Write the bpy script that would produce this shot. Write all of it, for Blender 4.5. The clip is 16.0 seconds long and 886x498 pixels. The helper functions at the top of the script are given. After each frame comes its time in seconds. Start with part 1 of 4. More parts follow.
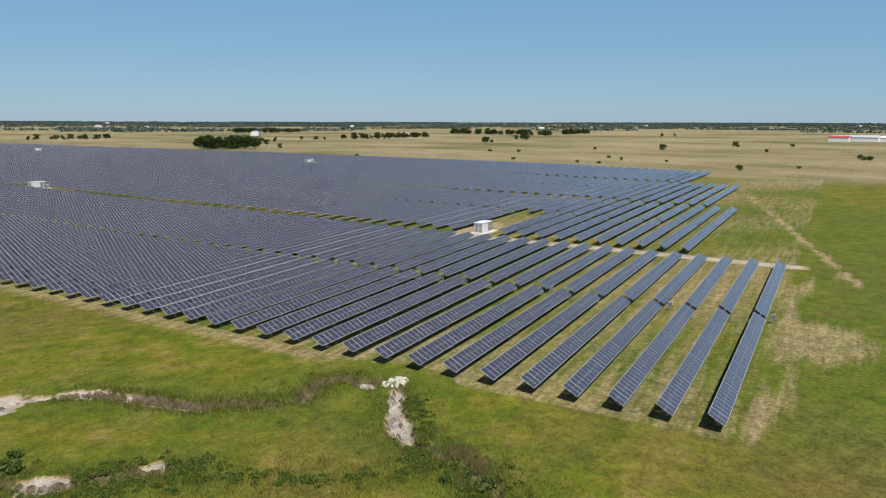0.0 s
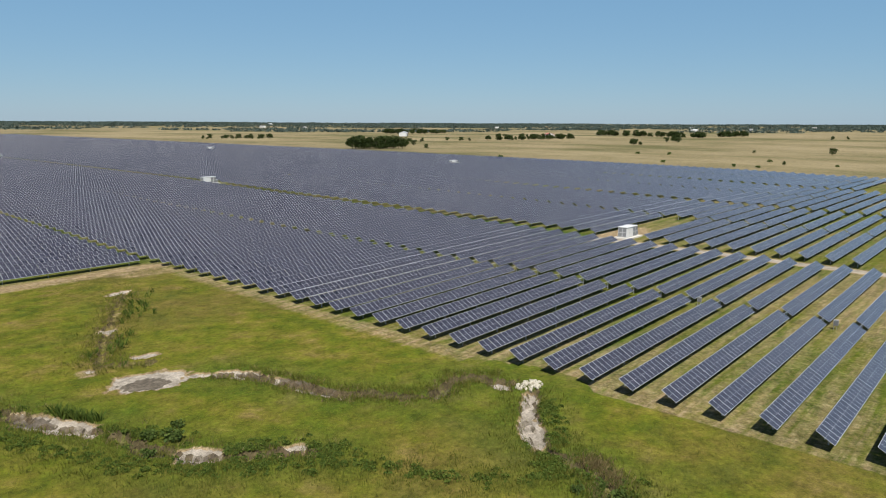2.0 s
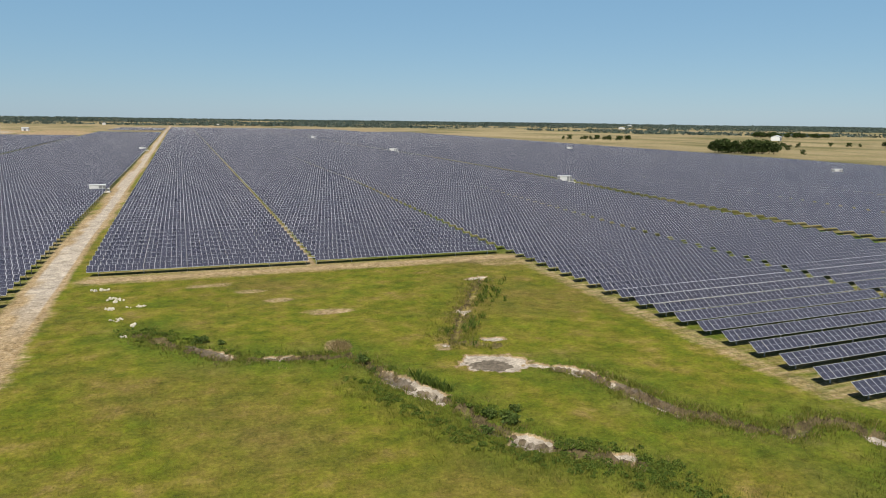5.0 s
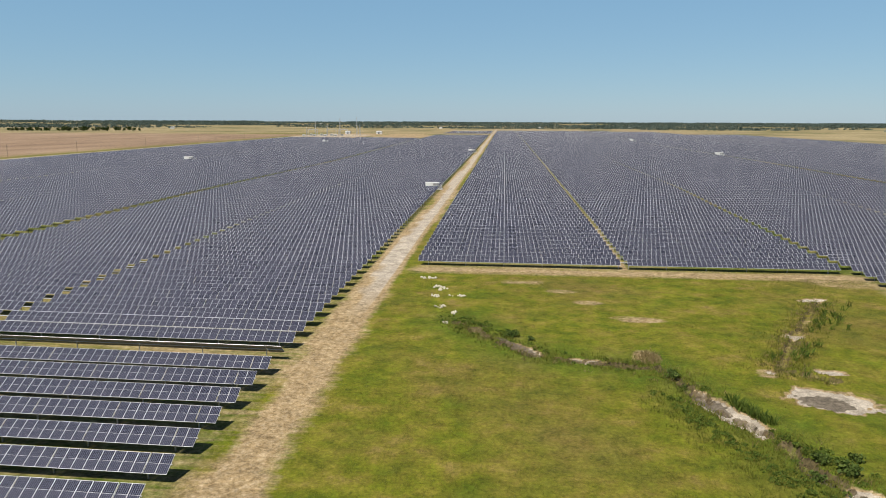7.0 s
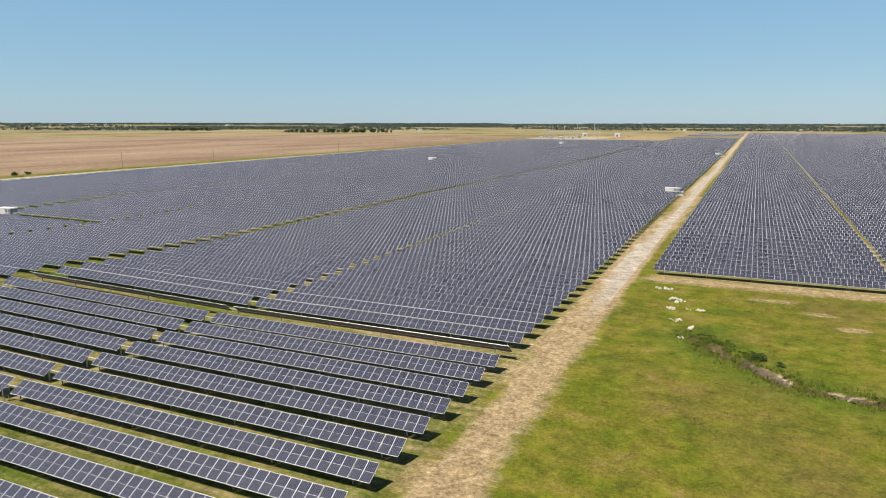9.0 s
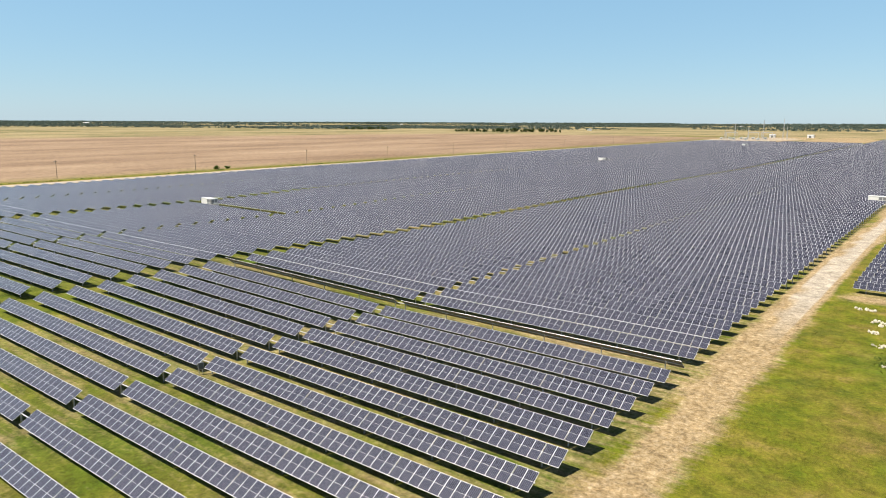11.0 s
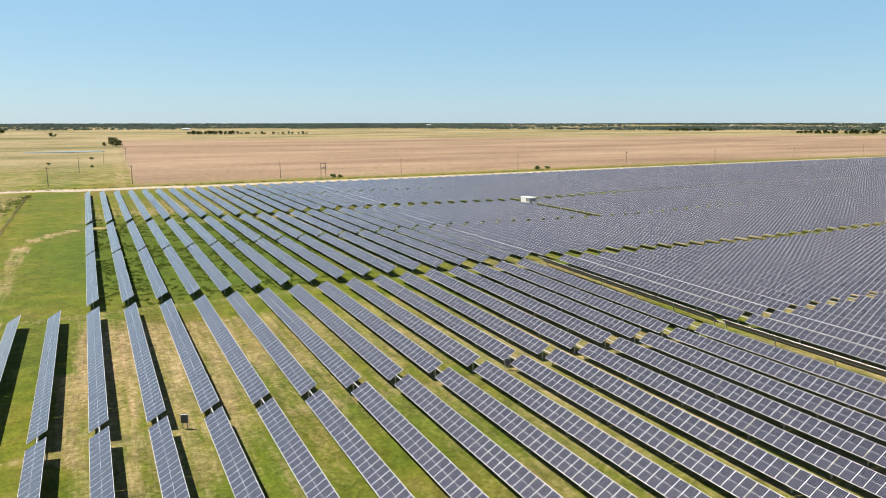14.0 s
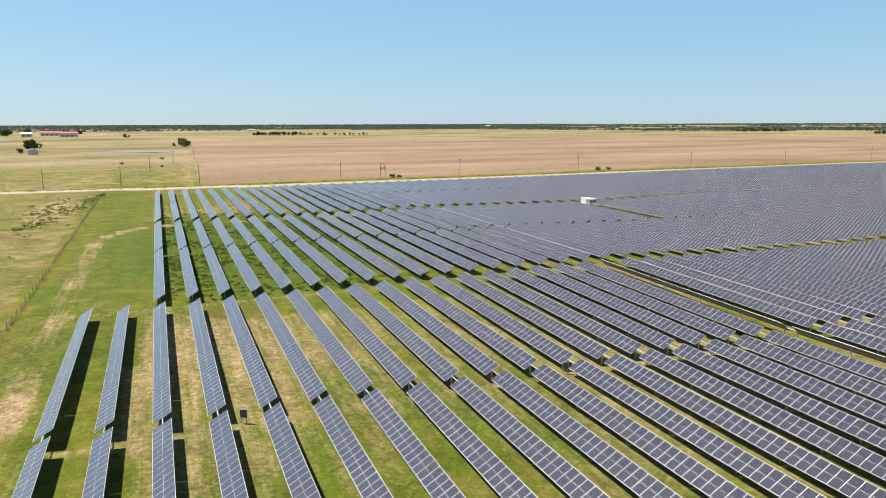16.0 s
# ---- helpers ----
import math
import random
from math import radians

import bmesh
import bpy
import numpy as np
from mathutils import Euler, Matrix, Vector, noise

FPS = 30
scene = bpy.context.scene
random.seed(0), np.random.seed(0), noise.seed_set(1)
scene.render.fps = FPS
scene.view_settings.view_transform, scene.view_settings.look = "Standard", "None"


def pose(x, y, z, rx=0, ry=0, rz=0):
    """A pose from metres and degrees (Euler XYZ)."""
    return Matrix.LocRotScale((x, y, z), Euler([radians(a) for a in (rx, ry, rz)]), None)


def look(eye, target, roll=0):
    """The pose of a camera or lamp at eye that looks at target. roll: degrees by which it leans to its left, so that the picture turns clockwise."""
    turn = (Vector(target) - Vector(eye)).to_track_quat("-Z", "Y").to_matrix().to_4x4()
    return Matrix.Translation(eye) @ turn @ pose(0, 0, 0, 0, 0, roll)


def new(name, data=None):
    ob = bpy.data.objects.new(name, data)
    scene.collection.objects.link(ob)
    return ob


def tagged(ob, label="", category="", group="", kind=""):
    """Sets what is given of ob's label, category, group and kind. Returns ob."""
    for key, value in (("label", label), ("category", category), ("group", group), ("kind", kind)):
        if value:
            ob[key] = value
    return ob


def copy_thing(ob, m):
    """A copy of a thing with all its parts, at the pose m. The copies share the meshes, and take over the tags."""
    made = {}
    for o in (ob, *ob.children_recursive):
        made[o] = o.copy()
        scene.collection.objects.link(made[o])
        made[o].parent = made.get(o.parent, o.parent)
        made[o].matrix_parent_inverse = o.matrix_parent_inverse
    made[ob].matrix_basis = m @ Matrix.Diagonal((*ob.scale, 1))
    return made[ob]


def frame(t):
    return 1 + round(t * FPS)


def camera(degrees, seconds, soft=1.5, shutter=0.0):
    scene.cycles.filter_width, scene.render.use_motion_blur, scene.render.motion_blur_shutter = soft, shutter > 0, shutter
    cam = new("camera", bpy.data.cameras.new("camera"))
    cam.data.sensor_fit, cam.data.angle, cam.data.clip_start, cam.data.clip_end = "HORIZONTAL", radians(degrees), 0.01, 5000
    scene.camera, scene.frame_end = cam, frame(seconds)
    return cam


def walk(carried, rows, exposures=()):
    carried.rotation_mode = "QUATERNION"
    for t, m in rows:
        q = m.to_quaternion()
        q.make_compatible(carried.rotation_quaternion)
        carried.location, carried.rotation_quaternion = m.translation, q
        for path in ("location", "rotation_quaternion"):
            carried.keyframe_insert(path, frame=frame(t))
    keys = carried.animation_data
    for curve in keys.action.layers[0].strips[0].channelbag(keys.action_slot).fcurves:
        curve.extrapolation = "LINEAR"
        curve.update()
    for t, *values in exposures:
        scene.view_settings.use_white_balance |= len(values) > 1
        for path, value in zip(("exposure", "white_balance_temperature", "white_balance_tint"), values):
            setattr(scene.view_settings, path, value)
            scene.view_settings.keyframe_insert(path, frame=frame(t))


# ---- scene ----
FOV = 64.85
cam = camera(FOV, 16.0, soft=1.0)
PATH = [
    (0, (-0.41, -2.75, 31.54), (85.28, 45.58, 13.62), 0.14),
    (0.5, (0.04, -2.84, 31.50), (82.57, 50.71, 13.59), 0.09),
    (1, (0.16, -2.92, 31.47), (81.22, 52.85, 13.60), 0.09),
    (1.5, (0.19, -2.89, 31.40), (79.59, 55.23, 13.56), 0.14),
    (2, (0.16, -2.51, 31.30), (74.33, 62.16, 13.51), 0.26),
    (2.5, (0.45, -2.30, 31.19), (65.34, 71.69, 13.46), 0.28),
    (3, (0.55, -2.07, 31.12), (59.15, 76.98, 13.35), 0.29),
    (3.5, (0.60, -1.93, 31.13), (52.51, 81.68, 13.38), 0.26),
    (3.7, (0.61, -1.90, 31.13), (49.84, 83.30, 13.28), 0.47),
    (5.8, (0.45, -1.23, 31.06), (25.42, 93.93, 13.14), 0.31),
    (6, (0.40, -1.16, 31.04), (22.22, 94.77, 13.10), 0.20),
    (6.5, (0.30, -0.86, 30.99), (8.04, 97.22, 13.07), 0.19),
    (7, (0.18, -0.49, 31.01), (-8.27, 97.52, 13.04), 0.25),
    (7.5, (0.10, -0.23, 30.99), (-22.66, 95.48, 13.06), 0.14),
    (8, (0.00, 0.00, 31.00), (-29.75, 93.78, 13.10), 0.10),
    (8.2, (-0.05, 0.06, 31.01), (-32.23, 93.05, 13.19), 0.03),
    (10.3, (-1.02, 0.66, 31.15), (-53.16, 84.08, 13.22), 0.34),
    (10.5, (-1.12, 0.78, 31.16), (-55.68, 82.65, 13.28), 0.28),
    (11, (-1.45, 1.05, 31.14), (-61.40, 79.06, 13.25), 0.23),
    (11.5, (-1.75, 1.36, 31.10), (-68.30, 73.83, 13.20), 0.19),
    (12, (-2.04, 1.68, 31.05), (-74.22, 68.55, 13.19), 0.07),
    (12.5, (-2.40, 1.97, 31.02), (-79.00, 63.72, 13.18), 0.02),
    (13, (-2.84, 2.14, 31.01), (-85.05, 56.21, 13.17), 0.03),
    (13.5, (-3.43, 2.51, 31.01), (-91.04, 47.34, 13.27), 0.01),
    (14, (-3.85, 2.77, 31.00), (-91.65, 47.22, 13.24), -0.05),
    (14.5, (-4.19, 2.93, 30.96), (-92.53, 46.31, 13.21), -0.09),
    (15, (-4.39, 3.05, 30.90), (-93.68, 44.44, 13.17), -0.14),
    (15.5, (-4.50, 3.10, 30.86), (-94.76, 42.35, 13.20), -0.11),
    (16, (-4.53, 3.09, 30.80), (-95.78, 40.02, 13.18), -0.16),
]
walk(cam, [(t, look(eye, target, roll)) for t, eye, target, roll in PATH],
     exposures=[(0.0, 0.64, 6400, 10), (3.5, 0.70, 6650, 10), (6.0, 0.78, 6850, 10), (8.2, 0.82, 6900, 10), (10.5, 1.24, 7200, 10), (13.0, 1.24, 7200, 10), (16.0, 1.22, 7050, 10)])

# ---- world and sun ----
SUN_DIR = Vector((-0.43, -0.50, 1.0)).normalized()      # towards the sun
world = bpy.data.worlds.new("sky")
scene.world = world
world.use_nodes = True
wn = world.node_tree
wn.nodes.clear()
sky = wn.nodes.new("ShaderNodeTexSky")
sky.sky_type = "NISHITA"
sky.sun_disc = False
sky.sun_elevation = math.asin(SUN_DIR.z)
sky.sun_rotation = math.atan2(SUN_DIR.x, SUN_DIR.y)
sky.air_density, sky.dust_density, sky.ozone_density = 1.0, 0.2, 2.0
sky.altitude = 150
bg = wn.nodes.new("ShaderNodeBackground")
bg.inputs["Strength"].default_value = 0.054
wout = wn.nodes.new("ShaderNodeOutputWorld")
tint = wn.nodes.new("ShaderNodeMix")                         # summer haze low in the sky, clear deep blue overhead
tint.data_type = "RGBA"
tint.inputs[7].default_value = (2.05, 4.65, 7.5, 1)
up = wn.nodes.new("ShaderNodeSeparateXYZ")
haze = wn.nodes.new("ShaderNodeMapRange")
haze.interpolation_type = "SMOOTHSTEP"
for k, v in enumerate((0.20, 0.60, 0.62, 0.0)):
    haze.inputs[k + 1].default_value = v
wn.links.new(wn.nodes.new("ShaderNodeTexCoord").outputs["Generated"], up.inputs[0])
wn.links.new(up.outputs[2], haze.inputs[0])
wn.links.new(haze.outputs[0], tint.inputs["Factor"])
wn.links.new(sky.outputs[0], tint.inputs[6])
wn.links.new(tint.outputs[2], bg.inputs[0])
wn.links.new(bg.outputs[0], wout.inputs[0])

sun = new("sun", bpy.data.lights.new("sun", "SUN"))
sun.data.energy, sun.data.angle, sun.data.color = 5.0, radians(0.53), (1.0, 0.96, 0.90)
sun.matrix_world = look((0, 0, 60), tuple(Vector((0, 0, 60)) - SUN_DIR))


# ---- materials ----
class Nodes:
    """A small builder for node materials."""

    def __init__(self, name):
        self.mat = bpy.data.materials.new(name)
        self.mat.use_nodes = True
        self.t = self.mat.node_tree
        self.b = self.t.nodes["Principled BSDF"]

    def add(self, kind, **values):
        n = self.t.nodes.new(kind)
        for k, v in values.items():
            setattr(n, k, v)
        return n

    def put(self, a, b):
        self.t.links.new(a, b)

    def coords(self, what="Object"):
        return self.add("ShaderNodeTexCoord").outputs[what]

    def scaled(self, vec, s):
        m = self.add("ShaderNodeMapping")
        m.inputs["Scale"].default_value = s
        self.put(vec, m.inputs["Vector"])
        return m.outputs[0]

    def noise(self, vec, scale, detail=4.0, rough=0.55):
        n = self.add("ShaderNodeTexNoise")
        n.inputs["Scale"].default_value = scale
        n.inputs["Detail"].default_value = detail
        n.inputs["Roughness"].default_value = rough
        self.put(vec, n.inputs["Vector"])
        return n.outputs["Fac"]

    def ramp(self, fac, *stops):
        r = self.add("ShaderNodeValToRGB")
        el = r.color_ramp.elements
        while len(el) < len(stops):
            el.new(0.5)
        for e, (p, c) in zip(el, stops):
            e.position = p
            e.color = (c, c, c, 1) if isinstance(c, (int, float)) else (*c, 1)
        self.put(fac, r.inputs[0])
        return r.outputs[0]

    def mix(self, fac, a, b, blend="MIX"):
        m = self.add("ShaderNodeMix", data_type="RGBA", blend_type=blend)
        for sock, v in ((m.inputs["Factor"], fac), (m.inputs[6], a), (m.inputs[7], b)):
            if isinstance(v, (int, float)):
                sock.default_value = v
            elif isinstance(v, tuple):
                sock.default_value = (*v, 1)
            else:
                self.put(v, sock)
        return m.outputs[2]

    def math(self, op, a, b=0.0, clamp=False):
        m = self.add("ShaderNodeMath", operation=op, use_clamp=clamp)
        for sock, v in zip(m.inputs, (a, b)):
            if isinstance(v, (int, float)):
                sock.default_value = v
            else:
                self.put(v, sock)
        return m.outputs[0]

    def bump(self, height, strength, distance):
        n = self.add("ShaderNodeBump")
        n.inputs["Strength"].default_value = strength
        n.inputs["Distance"].default_value = distance
        self.put(height, n.inputs["Height"])
        self.put(n.outputs[0], self.b.inputs["Normal"])

    def set(self, **values):
        for k, v in values.items():
            s = self.b.inputs[k.replace("_", " ")]
            if isinstance(v, (int, float)):
                s.default_value = v
            elif isinstance(v, tuple):
                s.default_value = (*v, 1)
            else:
                self.put(v, s)
        return self


def plain(name, color, rough=0.6, metal=0.0, vary=0.15, scale=3.0, bump=0.0):
    n = Nodes(name)
    v = n.coords()
    big = n.noise(v, scale * 0.25, 3.0)
    fine = n.noise(v, scale * 4.0, 5.0)
    f = n.math("ADD", n.math("MULTIPLY", big, 0.6), n.math("MULTIPLY", fine, 0.4))
    dark = tuple(c * (1 - vary) for c in color)
    lite = tuple(min(c * (1 + vary), 0.95) for c in color)
    n.set(Base_Color=n.ramp(f, (0.3, dark), (0.7, lite)), Roughness=rough, Metallic=metal)
    if bump:
        n.bump(fine, bump, 0.05)
    return n.mat


def ground_material():
    n = Nodes("ground_cover")
    v = n.coords()
    cov = n.add("ShaderNodeVertexColor", layer_name="cover")
    sep = n.add("ShaderNodeSeparateColor")
    n.put(cov.outputs["Color"], sep.inputs[0])
    dry, dirt, brown, lush = sep.outputs[0], sep.outputs[1], sep.outputs[2], cov.outputs["Alpha"]
    big = n.noise(v, 0.022, 6.0, 0.62)
    mid = n.noise(v, 0.16, 7.0, 0.68)
    streak = n.noise(n.scaled(v, (0.10, 1.2, 1.0)), 0.8, 5.0, 0.65)
    fine = n.noise(v, 1.5, 7.0, 0.75)
    blade = n.noise(v, 7.0, 4.0, 0.75)
    green = n.ramp(mid, (0.35, (0.082, 0.112, 0.007)), (0.47, (0.135, 0.146, 0.011)), (0.57, (0.180, 0.160, 0.022)), (0.68, (0.240, 0.178, 0.055)))
    rich = n.ramp(fine, (0.36, (0.036, 0.078, 0.007)), (0.64, (0.100, 0.148, 0.015)))
    green = n.mix(n.ramp(big, (0.48, 0.0), (0.64, 0.7)), green, n.ramp(fine, (0.38, (0.105, 0.080, 0.020)), (0.62, (0.200, 0.140, 0.048))))
    green = n.mix(lush, green, rich)
    tan = n.ramp(n.noise(n.scaled(v, (1.0, 0.6, 1.0)), 0.006, 8.0, 0.66), (0.38, (0.140, 0.132, 0.052)), (0.48, (0.250, 0.205, 0.105)), (0.60, (0.350, 0.282, 0.160)))
    field = n.ramp(n.noise(n.scaled(v, (1.0, 0.22, 1.0)), 0.014, 8.0, 0.66),
                   (0.36, (0.212, 0.140, 0.094)), (0.5, (0.282, 0.194, 0.132)), (0.64, (0.362, 0.258, 0.178)))
    soil = n.ramp(n.noise(v, 1.4, 8.0, 0.75), (0.36, (0.225, 0.153, 0.076)), (0.5, (0.355, 0.258, 0.143)), (0.64, (0.480, 0.375, 0.238)))
    jit = n.math("MULTIPLY", n.math("SUBTRACT", mid, 0.5), 1.1)
    jit2 = n.math("MULTIPLY", n.math("SUBTRACT", fine, 0.5), 1.3)
    jit3 = n.math("MULTIPLY", n.math("SUBTRACT", streak, 0.5), 1.3)
    fdry = n.ramp(n.math("ADD", dry, n.math("ADD", jit, n.math("MULTIPLY", jit2, 0.5))), (0.3, 0.0), (0.7, 1.0))
    fdirt = n.ramp(n.math("ADD", dirt, n.math("ADD", n.math("MULTIPLY", jit2, 0.7), n.math("MULTIPLY", n.math("MULTIPLY", jit3, n.math("MULTIPLY", dirt, 4.0)), n.math("SUBTRACT", 1.0, dirt, True)))), (0.26, 0.0), (0.86, 1.0))
    c = n.mix(fdry, green, tan)
    c = n.mix(brown, c, field)
    soil = n.mix(n.ramp(n.math("MULTIPLY", dirt, 0.5), (0.60, 0.0), (0.75, 0.8)), soil, n.ramp(n.noise(v, 0.5, 6.0, 0.7), (0.34, (0.36, 0.32, 0.27)), (0.66, (0.55, 0.50, 0.43))))
    c = n.mix(fdirt, c, soil)
    bed = n.add("ShaderNodeVertexColor", layer_name="bed")
    bsep = n.add("ShaderNodeSeparateColor")
    n.put(bed.outputs["Color"], bsep.inputs[0])
    mud = n.ramp(n.math("ADD", bsep.outputs[0], n.math("MULTIPLY", jit2, 0.6)), (0.35, 0.0), (0.65, 0.92))
    c = n.mix(mud, c, n.ramp(fine, (0.36, (0.085, 0.068, 0.052)), (0.64, (0.170, 0.140, 0.108))))
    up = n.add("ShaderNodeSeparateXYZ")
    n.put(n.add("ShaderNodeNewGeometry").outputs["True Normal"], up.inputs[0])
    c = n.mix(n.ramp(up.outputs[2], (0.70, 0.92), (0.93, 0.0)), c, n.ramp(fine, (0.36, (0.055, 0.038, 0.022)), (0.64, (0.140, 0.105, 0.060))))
    c = n.mix(n.ramp(blade, (0.34, 0.55), (0.62, 0.0)), c, n.mix(0.5, c, (0.03, 0.04, 0.010)), "MIX")
    mott = n.math("ADD", n.math("MULTIPLY", n.noise(v, 0.42, 6.0, 0.7), 0.4), n.math("MULTIPLY", n.noise(v, 2.2, 6.0, 0.85), 0.6))
    c = n.mix(1.0, c, n.ramp(mott, (0.38, 0.34), (0.62, 1.02)), "MULTIPLY")
    n.set(Base_Color=c, Roughness=0.95, Specular_IOR_Level=0.1)
    n.bump(n.math("ADD", n.math("MULTIPLY", fine, 0.7), n.math("MULTIPLY", blade, 0.3)), 0.8, 0.22)
    return n.mat


def glass_material():
    """Dark silicon cells under glass; the map runs once over each half of a panel."""
    n = Nodes("solar_glass")
    uv = n.coords("UV")
    s = n.add("ShaderNodeSeparateXYZ")
    n.put(uv, s.inputs[0])
    col = n.math("PINGPONG", n.math("MULTIPLY", s.outputs[0], 6.0), 0.5)
    line = n.ramp(col, (0.0, 1.0), (0.13, 0.0))
    row = n.math("PINGPONG", n.math("MULTIPLY", s.outputs[1], 6.0), 0.5)
    line2 = n.ramp(row, (0.0, 0.5), (0.05, 0.0))
    both = n.math("MAXIMUM", line, line2)
    rnd = n.add("ShaderNodeNewGeometry").outputs["Random Per Island"]
    cell = n.ramp(rnd, (0.0, (0.007, 0.008, 0.018)), (1.0, (0.015, 0.016, 0.030)))
    n.set(Base_Color=n.mix(n.math("MULTIPLY", both, 0.6), cell, (0.20, 0.20, 0.24)),
          Roughness=0.12, IOR=1.62, Specular_IOR_Level=0.6, Sheen_Weight=0.32, Sheen_Roughness=0.40,
          Coat_Weight=0.11, Coat_Roughness=0.50, Coat_IOR=1.5)
    return n.mat


M_GROUND = ground_material()
M_GLASS = glass_material()
M_FRAME = plain("panel_frame_aluminium", (0.42, 0.425, 0.435), 0.45, 0.2, 0.06, 2.0)
M_BACK = plain("panel_back_sheet", (0.13, 0.125, 0.12), 0.6, 0.0, 0.1)
M_STEEL = plain("galvanised_steel", (0.38, 0.39, 0.40), 0.5, 0.7, 0.15, 4.0)
M_WHITE = plain("white_painted_steel", (0.52, 0.52, 0.51), 0.45, 0.0, 0.05, 1.0)
M_LOUVRE = plain("grey_louvre", (0.20, 0.205, 0.21), 0.5, 0.1)
M_DARK = plain("dark_louvre", (0.10, 0.105, 0.11), 0.6, 0.2)
M_CONCRETE = plain("concrete", (0.46, 0.44, 0.40), 0.9, 0.0, 0.15, 2.0, 0.3)
M_ROCK = plain("limestone_riprap", (0.36, 0.33, 0.26), 0.9, 0.0, 0.25, 3.0, 0.5)

# ---- terrain ----
TX = [-450, -298, -209, -118, -75, -28, 20, 70, 160, 250, 440, 650]
TERRAIN = {
    0: (3, 2.4, 1.9, 1.2, 0.7, 0, 0, 0.2, 1.3, 1.5, 1.3, 1.6),
    85: (3.4, 2.8, 2.3, 1.9, 0.5, 0.1, 0, 0.2, 1.6, 2.2, 2, 2.2),
    150: (3.6, 2.8, 1.7, 0.8, 0.5, 0.5, 0.4, 0.4, 2.6, 3.2, 3, 3),
    200: (3.8, 3, 2.6, 1, 0.7, 1, 1.2, 1.6, 3.2, 4, 3.5, 3.5),
    300: (4.2, 3.6, 2.9, 1.4, 1.1, 1.2, 1.8, 4, 4.8, 5, 4, 4),
    500: (5, 4.4, 2.7, 1, 1.2, 1.5, 3, 5.2, 5.8, 6, 5, 5),
    900: (6, 5.5, 4.5, 3, 2.5, 2.5, 5, 7, 7, 7, 6, 6),
    1500: (8, 8, 8, 7, 6, 6, 7, 8, 8, 8, 8, 8),
}
TY = sorted(TERRAIN)
TH = np.array([TERRAIN[k] for k in TY], float)


def land(x, y):
    """Height of the broad land form at arrays x, y."""
    x, y = np.asarray(x, float), np.asarray(y, float)

    def place(knots, v):
        v = np.clip(v, knots[0], knots[-1] - 1e-6)
        i = np.searchsorted(knots, v, side="right") - 1
        a = np.asarray(knots, float)
        u = (v - a[i]) / (a[i + 1] - a[i])
        return i, u * u * (3 - 2 * u) * 0.5 + u * 0.5

    i, u = place(TX, x)
    j, w = place(TY, y)
    h = (TH[j, i] * (1 - u) + TH[j, i + 1] * u) * (1 - w) + (TH[j + 1, i] * (1 - u) + TH[j + 1, i + 1] * u) * w
    r = np.hypot(x, y)
    near = np.clip((r - 500) / 900, 0, 1)
    far = np.clip((r - 1500) / 3300, 0, 1)
    return h * (1 - near) + (4 + 3 * near) * near + far * far * 20


def along(x, y, line):
    """Distance from points to a polyline, and the share of the way along it."""
    best = np.full(np.shape(x), 1e9)
    for (ax, ay), (bx, by) in zip(line, line[1:]):
        dx, dy = bx - ax, by - ay
        u = np.clip(((x - ax) * dx + (y - ay) * dy) / (dx * dx + dy * dy), 0, 1)
        best = np.minimum(best, np.hypot(x - ax - u * dx, y - ay - u * dy))
    return best


CREEK_MAIN = [(66.5, 44.0), (65.4, 46.6), (65.0, 48.9), (63.4, 50.2), (61.4, 49.8), (59.0, 48.5), (57.0, 49.1), (54.8, 51.0), (53.3, 54.2),
              (50.8, 56.4), (49.6, 60.0), (48.9, 63.5), (48.0, 67.5), (46.9, 71.0), (45.0, 73.6)]
CREEK_SPUR = [(66.5, 40.7), (62.3, 38.7), (58.1, 36.1), (55.0, 32.6)]
CREEK_SOUTH = [(55.0, 32.6), (53.8, 29.0), (52.8, 24.5), (49.6, 20.0), (44.0, 12.0)]
WEED_BELT = [(19.2, 77.8), (21.2, 70.6), (23.7, 64.1), (26.7, 57.0), (29.0, 53.3), (34.6, 48.2), (40.3, 43.0), (43.4, 36.9), (47.0, 30.5), (51.5, 27.5)]
CREEK_NORTH = [(41.0, 84.5), (36.0, 88.0), (43.3, 102.3), (50.9, 115.1), (55.9, 123.7)]
CREEK_WEST = [(39.2, 48.4), (32.9, 53.4), (29.0, 60.2), (28.2, 66.4), (25.2, 72.2), (23.3, 78.2), (20.1, 86.7), (12.8, 88.0),
              (8.0, 89.2), (4.2, 91.2), (1.2, 95.0), (-2.1, 98.5), (-6.7, 105.0)]


def smooth(a, b, v):
    u = np.clip((v - a) / (b - a), 0, 1)
    return u * u * (3 - 2 * u)


def wobble(x, y, s, seed=0.0):
    return np.sin(x * s + 1.7 * np.sin(y * s * 0.7 + seed)) * np.cos(y * s * 1.1 + 1.3 * np.sin(x * s * 0.6 + seed * 2))


